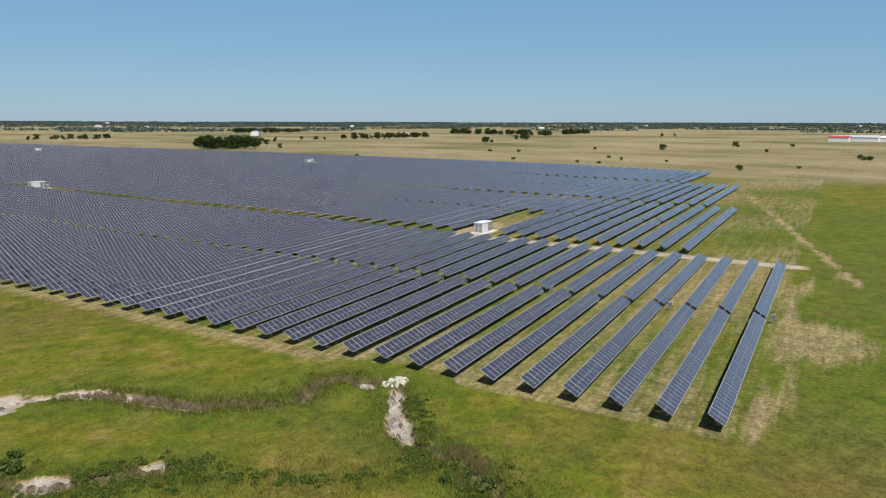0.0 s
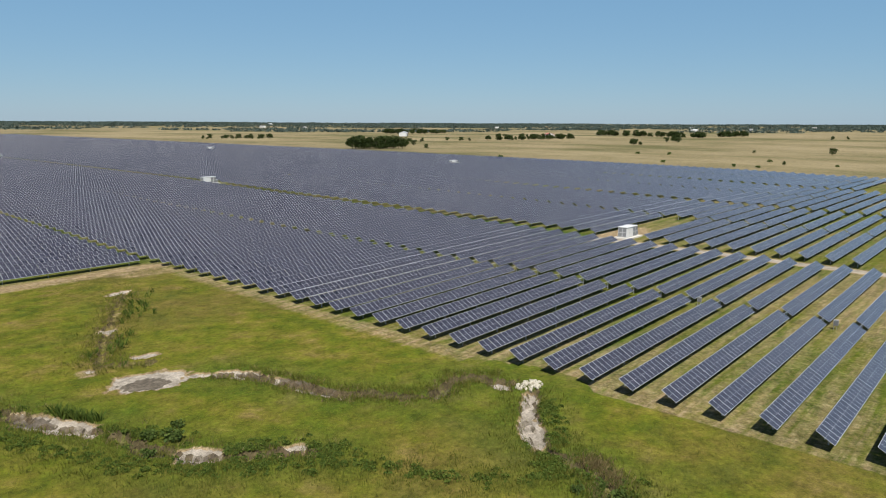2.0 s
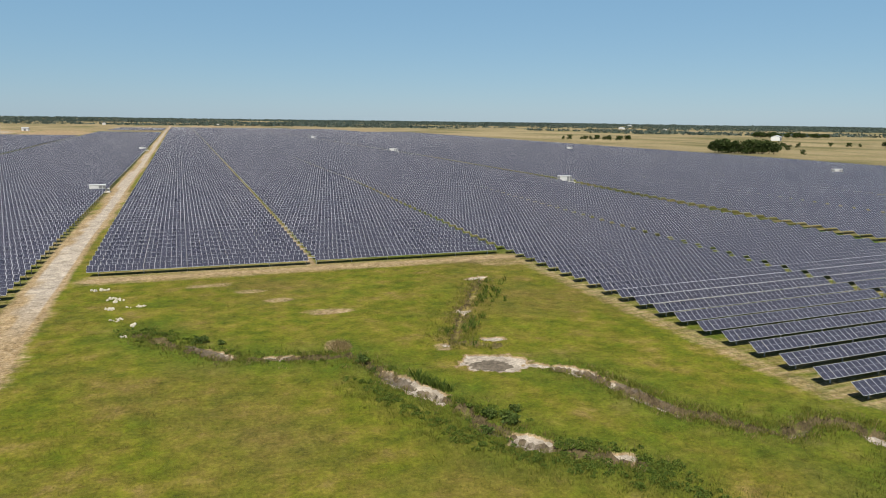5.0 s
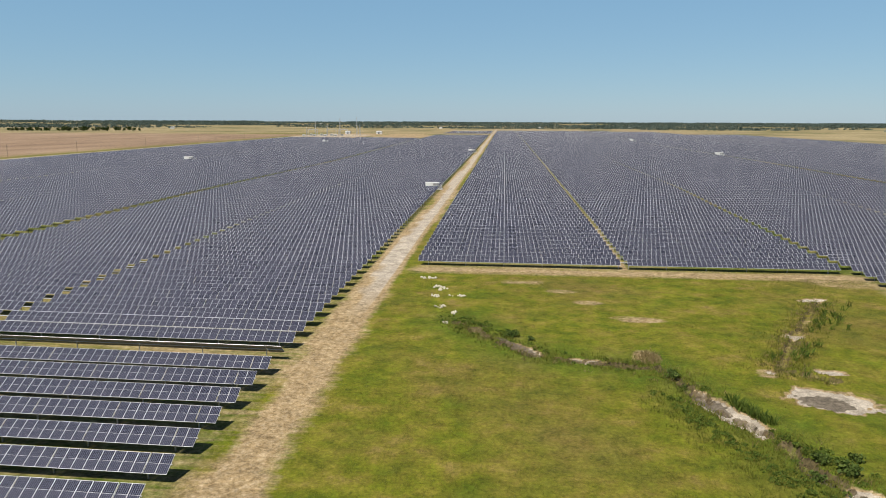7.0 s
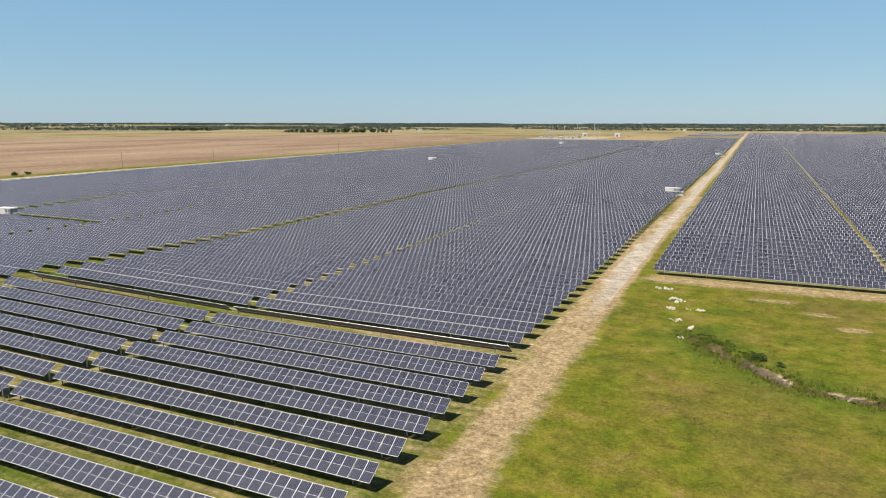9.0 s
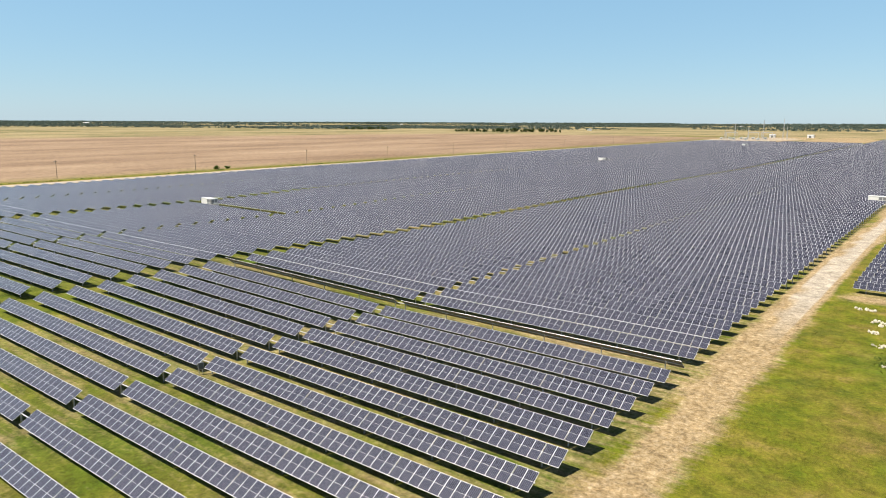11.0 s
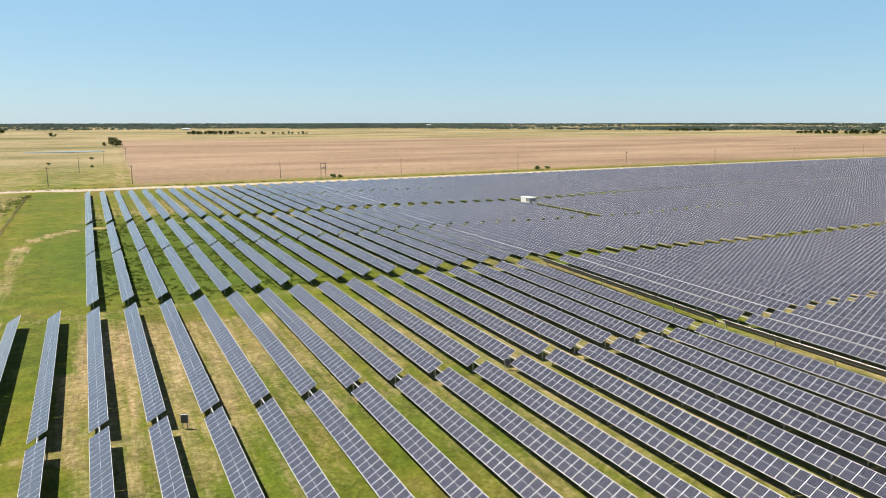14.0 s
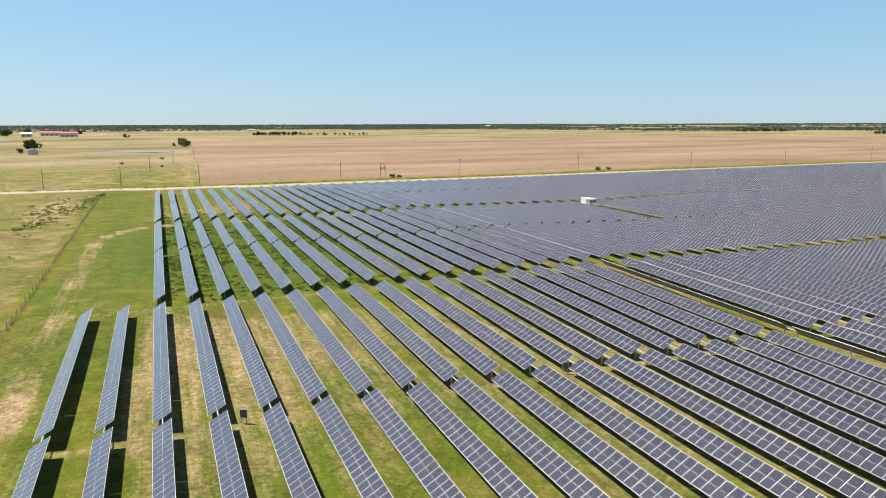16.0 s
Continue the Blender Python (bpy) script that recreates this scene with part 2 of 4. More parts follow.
GRAVEL = [  # bare gravel in the creek bed: centre, half sizes, turn in degrees
    (37.7, 78.0, 4.9, 3.2, -27), (42.6, 75.4, 2.6, 0.7, -30), (46.6, 71.2, 4.0, 1.5, 112), (49.0, 62.5, 7.0, 1.3, 100), (62.8, 38.9, 4.6, 1.0, 32), (57.2, 34.9, 3.6, 1.5, 42),
    (31.7, 55.8, 2.8, 1.7, -50), (25.1, 73.6, 6.8, 1.9, -69), (10.8, 88.6, 2.8, 0.9, -10), (3.2, 93.2, 4.6, 1.0, -50), (43.4, 102.7, 1.7, 1.2, 0),
    (41.9, 87.2, 2.0, 1.1, -20), (55.1, 124.4, 2.8, 1.2, 20), (65.0, 44.9, 1.8, 1.0, 70), (58.4, 48.2, 1.4, 0.6, 0), (34.4, 87.0, 0.7, 0.6, 0), (38.6, 50.2, 1.3, 0.7, -40)]
MUD = [  # dark damp mud within it
    (36.9, 77.6, 3.0, 1.9, -27), (49.6, 62.0, 6.0, 0.9, 100), (23.9, 76.4, 3.8, 1.1, -69), (28.9, 59.0, 2.2, 0.7, -54), (2.2, 94.6, 4.0, 0.8, -50), (47.2, 71.0, 1.6, 0.6, 112)]


def patches(x, y, places):
    wob = 0.30 * wobble(x, y, 1.3, 0.5) + 0.22 * wobble(x, y, 3.1, 1.5)
    out = np.zeros(np.shape(x))
    for cx, cy, rx, ry, turn in places:
        c, s = math.cos(radians(turn)), math.sin(radians(turn))
        u, v = (x - cx) * c + (y - cy) * s, (y - cy) * c - (x - cx) * s
        out = np.maximum(out, 1 - smooth(0.85, 1.10, np.hypot(u / rx, v / ry) + wob * 0.6))
    return out


def gravel(x, y):
    return patches(x, y, GRAVEL)


def creek_cut(x, y):
    wob = 0.5 * wobble(x, y, 0.9, 1.0) + 0.35 * wobble(x, y, 2.1, 2.0)
    cut = 0.24 * gravel(x, y) + 0.05 * patches(x, y, MUD)
    for line, half, deep in ((CREEK_MAIN, 0.70, 0.95), (CREEK_SPUR, 0.8, 0.6), (CREEK_WEST, 0.55, 0.75), (CREEK_NORTH, 0.5, 0.45), (CREEK_SOUTH, 0.7, 0.6)):
        d = along(x, y, line) + wob * 0.9
        cut = np.maximum(cut, deep * (1 - smooth(half * 0.6, half * 1.35, d)))
    return cut


def height(x, y):
    x, y = np.asarray(x, float), np.asarray(y, float)
    h = land(x, y)
    zone = (x > -15) & (x < 90) & (y > 5) & (y < 130)
    if np.any(zone):
        h = h - np.where(zone, creek_cut(x, y), 0)
        d = np.hypot(x - 40, y - 75)
        h = h + np.where(zone, 0.12 * wobble(x, y, 0.35) * np.clip(1 - d / 70, 0, 1), 0)
    return h


def z_at(x, y):
    return float(height(np.array([x]), np.array([y]))[0])


# ---- ground sheet ----
def knots(spans):
    out = [spans[0][0]]
    for a, b, step in spans:
        k = max(1, round((b - a) / step))
        out += [a + (b - a) * (i + 1) / k for i in range(k)]
    return np.array(out)


def build_ground():
    xs = knots([(-4900, -2000, 290), (-2000, -800, 80), (-800, -360, 20), (-360, -230, 5), (-230, -214, 2), (-214, -130, 4), (-130, -12, 2), (-12, 80, 0.5), (80, 156, 3), (156, 170, 2), (170, 250, 4), (250, 262, 2),
                (262, 500, 10), (500, 1400, 50), (1400, 4900, 250)])
    ys = knots([(-4900, -1200, 370), (-1200, -200, 60), (-200, -40, 8), (-40, 16, 2), (16, 130, 0.5), (130, 200, 2.5), (200, 320, 6), (320, 700, 14), (700, 1500, 30), (1500, 4900, 250)])
    X, Y = np.meshgrid(xs, ys)
    x, y = X.ravel(), Y.ravel()
    z = height(x, y)
    nx, ny = len(xs), len(ys)
    idx = np.arange(nx * ny).reshape(ny, nx)
    quads = np.stack([idx[:-1, :-1], idx[:-1, 1:], idx[1:, 1:], idx[1:, :-1]], -1).reshape(-1, 4)
    me = bpy.data.meshes.new("ground")
    me.from_pydata(np.stack([x, y, z], 1).tolist(), [], quads.tolist())
    me.polygons.foreach_set("use_smooth", np.ones(len(quads), bool))
    # land cover: r dry pasture, g bare soil, b ploughed field, a rich grass
    r = np.zeros(len(x))
    west = smooth(-349, -368, x)
    r = np.maximum(r, west * (0.42 + 0.4 * smooth(-420, -640, x)))
    r = np.maximum(r, 0.46 * smooth(-19, -22, y) * smooth(-40, -60, x))
    r = np.maximum(r, smooth(340, 480, x - 0.04 * np.clip(y, 0, 400)))
    r = np.maximum(r, smooth(1380, 1430, y))
    r = np.maximum(r, 0.30 * smooth(-10, -60, y))
    b = west * smooth(19, 23, y - 0.032 * (-345 - x)) * (1 - smooth(1180, 1260, -x + 0.25 * y + 8 * wobble(x, y, 0.01))) * (1 - smooth(1250, 1300, y))
    zone = (x > -15) & (x < 90) & (y > 5) & (y < 130)
    a = np.zeros(len(x))
    aisle = ((np.abs(x + 123.3) < 2.2) | (np.abs(x + 221.2) < 2.2) | ((np.abs(x - 71.0) < 1.6) & (y > 152)) | (np.abs(x - 162.5) < 4.5) | (np.abs(x - 256) < 5)) & (y > 90)
    a = np.where(zone, np.clip(1 - np.minimum(np.minimum(along(x, y, CREEK_MAIN), along(x, y, CREEK_WEST)), np.minimum(along(x, y, CREEK_SPUR), along(x, y, CREEK_SOUTH))) / 9, 0, 1), 0) * 0.8
    a = np.maximum(a, 0.95 * np.clip(1.5 - ((x + 178) / 58) ** 2 - ((y - 22) / 32) ** 2, 0, 1))
    a = np.maximum(a, 0.5 * smooth(60, 80, x) * smooth(8, -2, y) * smooth(340, 260, x) * smooth(-60, -30, y))
    a = np.maximum(a, (0.45 + 0.2 * wobble(x, y, 0.09)) * smooth(-19.5, -17, y) * smooth(2, -6, y) * smooth(-40, -60, x))
    g = np.zeros(len(x))
    road = np.abs(x + 23.4 - 0.5 * np.sin(y * 0.03)) - 0.5 * wobble(x, y, 0.25, 4.0)
    g = np.maximum(g, 1.12 * (1 - smooth(1.9, 4.2, road)) * smooth(-300, -250, y) * (1 - smooth(2400, 2500, y)))
    g = np.maximum(g, 0.92 * (1 - smooth(1.2, 4.8, np.abs(y - 142.5))) * smooth(-22, -16, x) * (1 - smooth(72, 76, x)))
    g = np.maximum(g, 0.62 * (1 - smooth(0.5, 4.0, np.abs(x - 69.5 - 0.015 * y))) * smooth(44, 60, y) * (1 - smooth(140, 150, y)))
    g = np.maximum(g, 1.9 * (1 - smooth(1.2, 2.2, np.abs(x - 163.0))) * smooth(0, 3, y) * (1 - smooth(90, 130, y)))
    g = np.maximum(g, 2.1 * (1 - smooth(4.4, 6.0, np.abs(x + 336.5 + 13 * smooth(95, -75, y)))) * (1 - smooth(1380, 1400, y)))
    g = np.maximum(g, 1.5 * (1 - smooth(5.0, 9.0, np.abs(y - 1388))) * smooth(-350, -340, x) * (1 - smooth(420, 430, x)))
    g = np.maximum(g, 1.4 * np.clip(2.0 - ((x + 290) / 55) ** 2 - ((y - 1200) / 110) ** 2, 0, 1))
    g = np.maximum(g, 1.15 * np.clip(1.8 - ((x + 225) / 95) ** 2 - ((y - 1210) / 165) ** 2, 0, 1) * smooth(1030, 1050, y))
    g = np.where((road < 3.2) & (y > 90), g * (1 + 0.35 * smooth(90, 140, y)), g)
    for yy, half, s in ((1.7, 0.35, 0.66), (0.1, 0.35, 0.60), (-3.2, 0.5, 0.50), (2.9, 0.4, 0.40)):
        g = np.maximum(g, s * (1 - smooth(half * 0.4, half * 1.8, np.abs(y - yy - 0.4 * np.sin(x * 0.11)))) * smooth(66, 76, x) * (1 - smooth(150, 170, x)))
    g = np.maximum(g, 0.85 * (1 - smooth(0.5, 1.4, along(x, y, [(150, -8), (176, -2.3), (191, 1.2), (214, 6.3), (251, 14.4)]) + 0.6 * wobble(x, y, 0.5))))
    g = np.maximum(g, 0.62 * (1 - smooth(0.8, 2.5, along(x, y, [(251, 14.4), (296, 24), (344, 36)]))))
    ride = along(x, y, [(-40, -10.6), (-71, -11.8), (-98, -13.9), (-121, -13.8), (-189, -13.6), (-208, -11.0), (-219, -3), (-222, 8), (-221, 60)])
    g = np.maximum(g, (0.42 + 0.25 * wobble(x, y, 0.22, 2.0)) * (1 - smooth(1.2, 3.0, ride)))
    g = np.maximum(g, 0.82 * (1 - smooth(0.25, 0.9, np.abs(ride - 1.0))))
    g = np.maximum(g, 0.45 * (1 - smooth(0.6, 2.0, np.abs(x + 123.3))) * (1 - smooth(30, 60, y)) * smooth(-14, -8, y))
    g = np.maximum(g, 0.50 * (1 - smooth(0.5, 1.4, np.abs(x + 74.4))) * (1 - smooth(60, 80, y)) * smooth(-14, -8, y))
    g = np.maximum(g, 0.85 * (1 - smooth(0.6, 1.4, np.abs(x - 25.9))) * smooth(143, 147, y) * (1 - smooth(1370, 1380, y)))
    lane = np.abs(y - 15 - 0.032 * (-345 - x))
    g = np.maximum(g, 0.42 * (1 - smooth(1.5, 4.5, lane)) * smooth(-345, -352, x) * smooth(-900, -860, x))
    for (cx, cy, rx, ry, s) in ((110, -3.5, 10, 6.5, 0.60), (104, 1.2, 9, 1.6, 0.6), (-272, -31, 36, 8, 0.66), (172, 84, 16, 5, 1.1), (-203, 143, 15, 2.2, 0.9), (22.6, 108.6, 3.6, 1.5, 0.8), (19.8, 91, 1.8, 2.6, 0.85), (33.6, 86.0, 1.2, 1.6, 0.7),
                                (4.3, 132.7, 4, 1.2, 0.85), (11, 126, 3, 1.4, 0.7), (15.1, 118.5, 2.6, 1.4, 0.7), (20.5, 109.7, 3, 1.2, 0.6), (66, 139, 6, 6, 0.6)):
        g = np.maximum(g, s * np.clip(1.6 - ((x - cx) / rx) ** 2 - ((y - cy) / ry) ** 2, 0, 1))
    inside = ((x > -320) & (x < -26) & (y > -12)) | ((x > 70) & (x < 440) & (y > 3)) | ((x > -18) & (x < 71) & (y > 146))
    g = np.maximum(g, np.where(inside & (a < 0.2), np.where(x < -112, 0.34, np.where(x < 0, 0.44, 0.42)) + 0.20 * wobble(x, y, 0.05), 0))
    a = np.maximum(a, np.where(inside, 0.45 + 0.25 * wobble(x, y, 0.11, 1.0), 0))
    bed = np.where(zone, creek_cut(x, y), 0)
    g = np.maximum(g, np.where(zone, gravel(x, y), 0) * 1.75)
    g = np.maximum(g, 0.50 * smooth(0.2, 0.5, bed))
    a = np.where(aisle, 1.0, a)
    g = np.where(aisle, 0.0, g)
    at = me.color_attributes.new("cover", "FLOAT_COLOR", "POINT")
    at.data.foreach_set("color", np.stack([r, g, b, a], 1).astype(np.float32).ravel())
    mud = np.where(zone, np.maximum(patches(x, y, MUD), 0.55 * smooth(0.62, 0.85, bed)), 0)
    at = me.color_attributes.new("bed", "FLOAT_COLOR", "POINT")
    at.data.foreach_set("color", np.stack([mud, mud * 0, mud * 0, mud * 0 + 1], 1).astype(np.float32).ravel())
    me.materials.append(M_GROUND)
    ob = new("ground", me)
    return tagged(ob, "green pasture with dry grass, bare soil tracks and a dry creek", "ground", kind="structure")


build_ground()

# ---- solar trackers ----
PITCH, ROW0 = 5.2, 1.4
TILT, TUBE = 30.0, 1.40
MODULE, LONG, JOINT = 1.0145, 2.06, 0.06
BAYS = (2, 8, 8, 8, 8, 8)
LENGTH = sum(BAYS) * MODULE + JOINT * (len(BAYS) - 1)


def link(name, me, parent, m=None):
    ob = new(name, me)
    ob.parent = parent
    if m is not None:
        ob.matrix_basis = m
    return ob


def box_into(bm, x0, x1, y0, y1, z0, z1, m=None):
    vs = [bm.verts.new(c) for c in ((x0, y0, z0), (x1, y0, z0), (x1, y1, z0), (x0, y1, z0), (x0, y0, z1), (x1, y0, z1), (x1, y1, z1), (x0, y1, z1))]
    if m is not None:
        for v in vs:
            v.co = m @ v.co
    return vs, [bm.faces.new([vs[i] for i in f]) for f in ((0, 3, 2, 1), (4, 5, 6, 7), (0, 1, 5, 4), (1, 2, 6, 5), (2, 3, 7, 6), (3, 0, 4, 7))]


def cylinder_into(bm, a, b, r0, r1=None, sides=8, mat=0):
    r1 = r0 if r1 is None else r1
    a, b = Vector(a), Vector(b)
    q = (b - a).to_track_quat("Z", "Y")
    rings = []
    for p, r in ((a, r0), (b, r1)):
        rings.append([bm.verts.new(p + q @ Vector((r * math.cos(2 * math.pi * i / sides), r * math.sin(2 * math.pi * i / sides), 0))) for i in range(sides)])
    for i in range(sides):
        j = (i + 1) % sides
        bm.faces.new([rings[0][i], rings[0][j], rings[1][j], rings[1][i]]).material_index = mat
    bm.faces.new(list(reversed(rings[0]))).material_index = mat
    bm.faces.new(rings[1]).material_index = mat


def to_mesh(name, bm, *mats):
    me = bpy.data.meshes.new(name)
    bmesh.ops.recalc_face_normals(bm, faces=bm.faces)
    bm.to_mesh(me)
    bm.free()
    for m in mats:
        me.materials.append(m)
    return me


def part(name, bm, material, parent, label="", m=None):
    mats = material if isinstance(material, (list, tuple)) else [material]
    ob = link(name, to_mesh(name, bm, *mats), parent, m)
    if label:
        ob["label"] = label
    return ob


def module_into(bm, x, uv):
    """One panel, flat, its long side across the tube; x is its start."""
    g = 0.010
    vs, faces = box_into(bm, x + g, x + MODULE - g, -LONG / 2, LONG / 2, 0.06, 0.10)
    faces[0].material_index = 2
    e = 0.028
    for y0, y1 in ((-LONG / 2 + 0.035, -0.010), (0.010, LONG / 2 - 0.035)):
        vs = [bm.verts.new(c) for c in ((x + e, y0, 0.104), (x + MODULE - e, y0, 0.104), (x + MODULE - e, y1, 0.104), (x + e, y1, 0.104))]
        f = bm.faces.new(vs)
        f.material_index = 1
        for lp, c in zip(f.loops, ((0, 0), (1, 0), (1, 1), (0, 1))):
            lp[uv].uv = c


def panel_mesh(starts):
    bm = bmesh.new()
    uv = bm.loops.layers.uv.new("map")
    for x in starts:
        module_into(bm, x, uv)
    me = bpy.data.meshes.new("solar_panel")
    bm.to_mesh(me)
    bm.free()
    for mat in (M_FRAME, M_GLASS, M_BACK):
        me.materials.append(mat)
    return me


def panel_starts():
    out, x = [], 0.0
    for c in BAYS:
        out += [x + i * MODULE for i in range(c)]
        x += c * MODULE + JOINT
    return out


PANEL = panel_mesh([0.0])
PANELS = panel_mesh(panel_starts())


def tracker(tilt, split=False):
    """A tracker row from its base at the origin along +x."""
    root = new("solar_tracker")
    turn = Matrix.Translation((0, 0, TUBE)) @ Matrix.Rotation(radians(tilt), 4, "X")
    x = 0.0
    posts = []
    for i, c in enumerate(BAYS):
        if split:
            for k in range(c):
                link("solar_panel", PANEL, root, turn @ Matrix.Translation((x + k * MODULE, 0, 0)))
        x += c * MODULE + JOINT
        posts.append(x - JOINT / 2)
    if not split:
        link("panel_table", PANELS, root, turn)["kind"] = "stuff"
    bm = bmesh.new()
    cylinder_into(bm, (-0.08, 0, 0), (LENGTH + 0.75, 0, 0), 0.065, sides=8)
    part("torque_tube", bm, M_STEEL, root, m=Matrix.Translation((0, 0, TUBE)))
    for px in posts[:-1] + [LENGTH - 0.3]:
        bm = bmesh.new()
        box_into(bm, -0.05, 0.05, -0.075, 0.075, -0.6, TUBE - 0.07)
        box_into(bm, -0.07, 0.07, -0.11, 0.11, TUBE - 0.12, TUBE + 0.05)
        part("post", bm, M_STEEL, root, m=Matrix.Translation((px, 0, 0)))
    return root


# columns of trackers: start of the first, mirrored second, first row, last row, last row built as single things
COLUMNS = [
    ("west", -121.1, -2, 240, 26), ("west", -218.9, 0, 200, 20), ("west", -316.9, 0, 196, 2),
    ("north", -17.8, 28, 264, 36), ("east", 71.6, 1, 264, 27), ("east", 166.0, 5, 264, 18), ("east", 258.0, 7, 264, 8), ("east", 350.0, 12, 264, 12),
    ("north", -17.8, 271, 345, 0), ("east", 71.6, 271, 345, 0), ("east", 166.0, 271, 345, 0), ("east", 258.0, 271, 330, 0), ("west", -121.1, 271, 330, 0),
]
STRETCH = {"west": 1.065, "north": 1.0, "east": 1.0}       # the western rows carry slightly wider panels
SHIFT = {"west": 0.3, "north": 0.0, "east": -0.8}


def tracker_pose(x0, x1, y, wide):
    """The pose at the ground, its long side following the land; x0 is where its two-panel end stands."""
    z0, z1 = float(land(x0, y)), float(land(x1, y))
    flip = x1 < x0
    ang = math.atan2(z1 - z0, abs(x1 - x0))
    m = Matrix.Translation((x0, y, z0)) @ Matrix.Rotation(-ang if not flip else ang, 4, "Y") @ Matrix.Diagonal((wide, 1, 1, 1))
    return m, flip


def mirrored(tilt, split=False):
    """The same tracker running along -x, its two-panel end at the origin."""
    root = tracker(tilt, split)
    for o in list(root.children):
        p = o.matrix_basis.translation
        if o.name.startswith("panel_table"):
            o.matrix_basis = Matrix.Rotation(math.pi, 4, "Z") @ Matrix.Translation((0, 0, TUBE)) @ Matrix.Rotation(radians(-tilt), 4, "X")
        elif o.name.startswith("solar_panel"):
            o.matrix_basis = Matrix.Translation((-2 * p.x - MODULE, 0, 0)) @ o.matrix_basis
        elif o.name.startswith("post"):
            o.matrix_basis = Matrix.Translation((-p.x, 0, 0))
        else:
            o.matrix_basis = Matrix.Translation((0, 0, TUBE)) @ Matrix.Rotation(math.pi, 4, "Z")
    return root


TRACKER_LABEL = "dark blue solar panels in white frames tilted on steel posts"


def far_rows(name, rows, label):
    """Rows of trackers too far to pick apart, as one mesh: frames, glass and posts."""
    tv, tf, tm, tuv = [], [], [], []
    c, s = math.cos(radians(TILT)), math.sin(radians(TILT))

    def pt(x, y, z):
        return (x, y * c - z * s, TUBE + y * s + z * c)

    def quad(ps, mat, uv=((0, 0), (1, 0), (1, 1), (0, 1))):
        k = len(tv)
        tv.extend(ps)
        tf.append((k, k + 1, k + 2, k + 3))
        tm.append(mat)
        tuv.extend(uv)

    x, h = 0.0, LONG / 2
    for n in BAYS:
        a, b = x, x + n * MODULE
        for z, up in ((0.10, 1), (0.06, 0)):
            p = [pt(a, -h, z), pt(b, -h, z), pt(b, h, z), pt(a, h, z)]
            quad(p if up else p[::-1], 0 if up else 3)
        quad([pt(a, -h, 0.06), pt(b, -h, 0.06), pt(b, -h, 0.10), pt(a, -h, 0.10)], 0)
        quad([pt(b, h, 0.06), pt(a, h, 0.06), pt(a, h, 0.10), pt(b, h, 0.10)], 0)
        e = 0.036
        for i in range(n):
            u = a + i * MODULE
            for y0, y1 in ((-h + 0.04, -0.010), (0.010, h - 0.04)):
                quad([pt(u + e, y0, 0.112), pt(u + MODULE - e, y0, 0.112), pt(u + MODULE - e, y1, 0.112), pt(u + e, y1, 0.112)], 1)
        x = b + JOINT
        for yy in (-0.07, 0.07):
            quad([(b - 0.06, yy, -0.5), (b + 0.06, yy, -0.5), (b + 0.06, yy, TUBE), (b - 0.06, yy, TUBE)], 2)
    tv, tf = np.array(tv), np.array(tf)
    nv, nf = len(tv), len(tf)
    V = np.empty((len(rows), nv, 3))
    for i, (x0, x1, y) in enumerate(rows):
        z0, z1 = float(land(x0, y)), float(land(x1, y))
        xs = tv[:, 0] * (abs(x1 - x0) / LENGTH)
        lo, zl, zh = (x0, z0, z1) if x1 > x0 else (x1, z1, z0)
        V[i, :, 0] = lo + xs
        V[i, :, 1] = y + tv[:, 1]
        V[i, :, 2] = tv[:, 2] + zl + (zh - zl) * xs / abs(x1 - x0)
    F = (tf[None] + (np.arange(len(rows)) * nv)[:, None, None]).reshape(-1, 4)
    me = bpy.data.meshes.new(name)
    me.vertices.add(len(rows) * nv)
    me.vertices.foreach_set("co", V.astype(np.float32).ravel())
    me.loops.add(F.size)
    me.loops.foreach_set("vertex_index", F.astype(np.int32).ravel())
    me.polygons.add(len(F))
    me.polygons.foreach_set("loop_start", np.arange(0, F.size, 4, dtype=np.int32))
    me.polygons.foreach_set("material_index", np.tile(np.array(tm, np.int32), len(rows)))
    uvl = me.uv_layers.new(name="map")
    uvl.data.foreach_set("uv", np.tile(np.array(tuv, np.float32).ravel(), len(rows)))
    me.update(calc_edges=True)
    for m in (M_FRAME, M_GLASS, M_STEEL, M_BACK):
        me.materials.append(m)
    return tagged(new(name, me), label, "solar panels", kind="stuff")


def skipped(x0, x1, y):
    """Clearings round the inverter houses."""
    a, b = min(x0, x1), max(x0, x1)
    for cx, cy, rx, ry in CLEARINGS:
        if abs(y - cy) < ry and a < cx + rx and b > cx - rx:
            return True
    return False


CLEARINGS = [(-203, 143.0, 12, 2.6), (175, 82.5, 6, 4.5), (-40, 309.5, 10, 2.6), (-40, 667.5, 10, 2.6), (180, 277, 10, 2.6), (180, 553, 10, 2.6),
             (180, 935, 10, 2.6), (-206, 478, 10, 2.6), (-206, 858, 10, 2.6), (362, 292, 10, 2.6), (362, 589, 10, 2.6)]


def near_row(side, x, flip, k):
    """The rows that the camera passes nearest: their panels are parts of their own."""
    if side == "west":
        return x > -125 and k <= (19 if flip else 12)
    return (side == "east" and x < 80 and not flip and k <= 16) or (side == "north" and k <= 29)


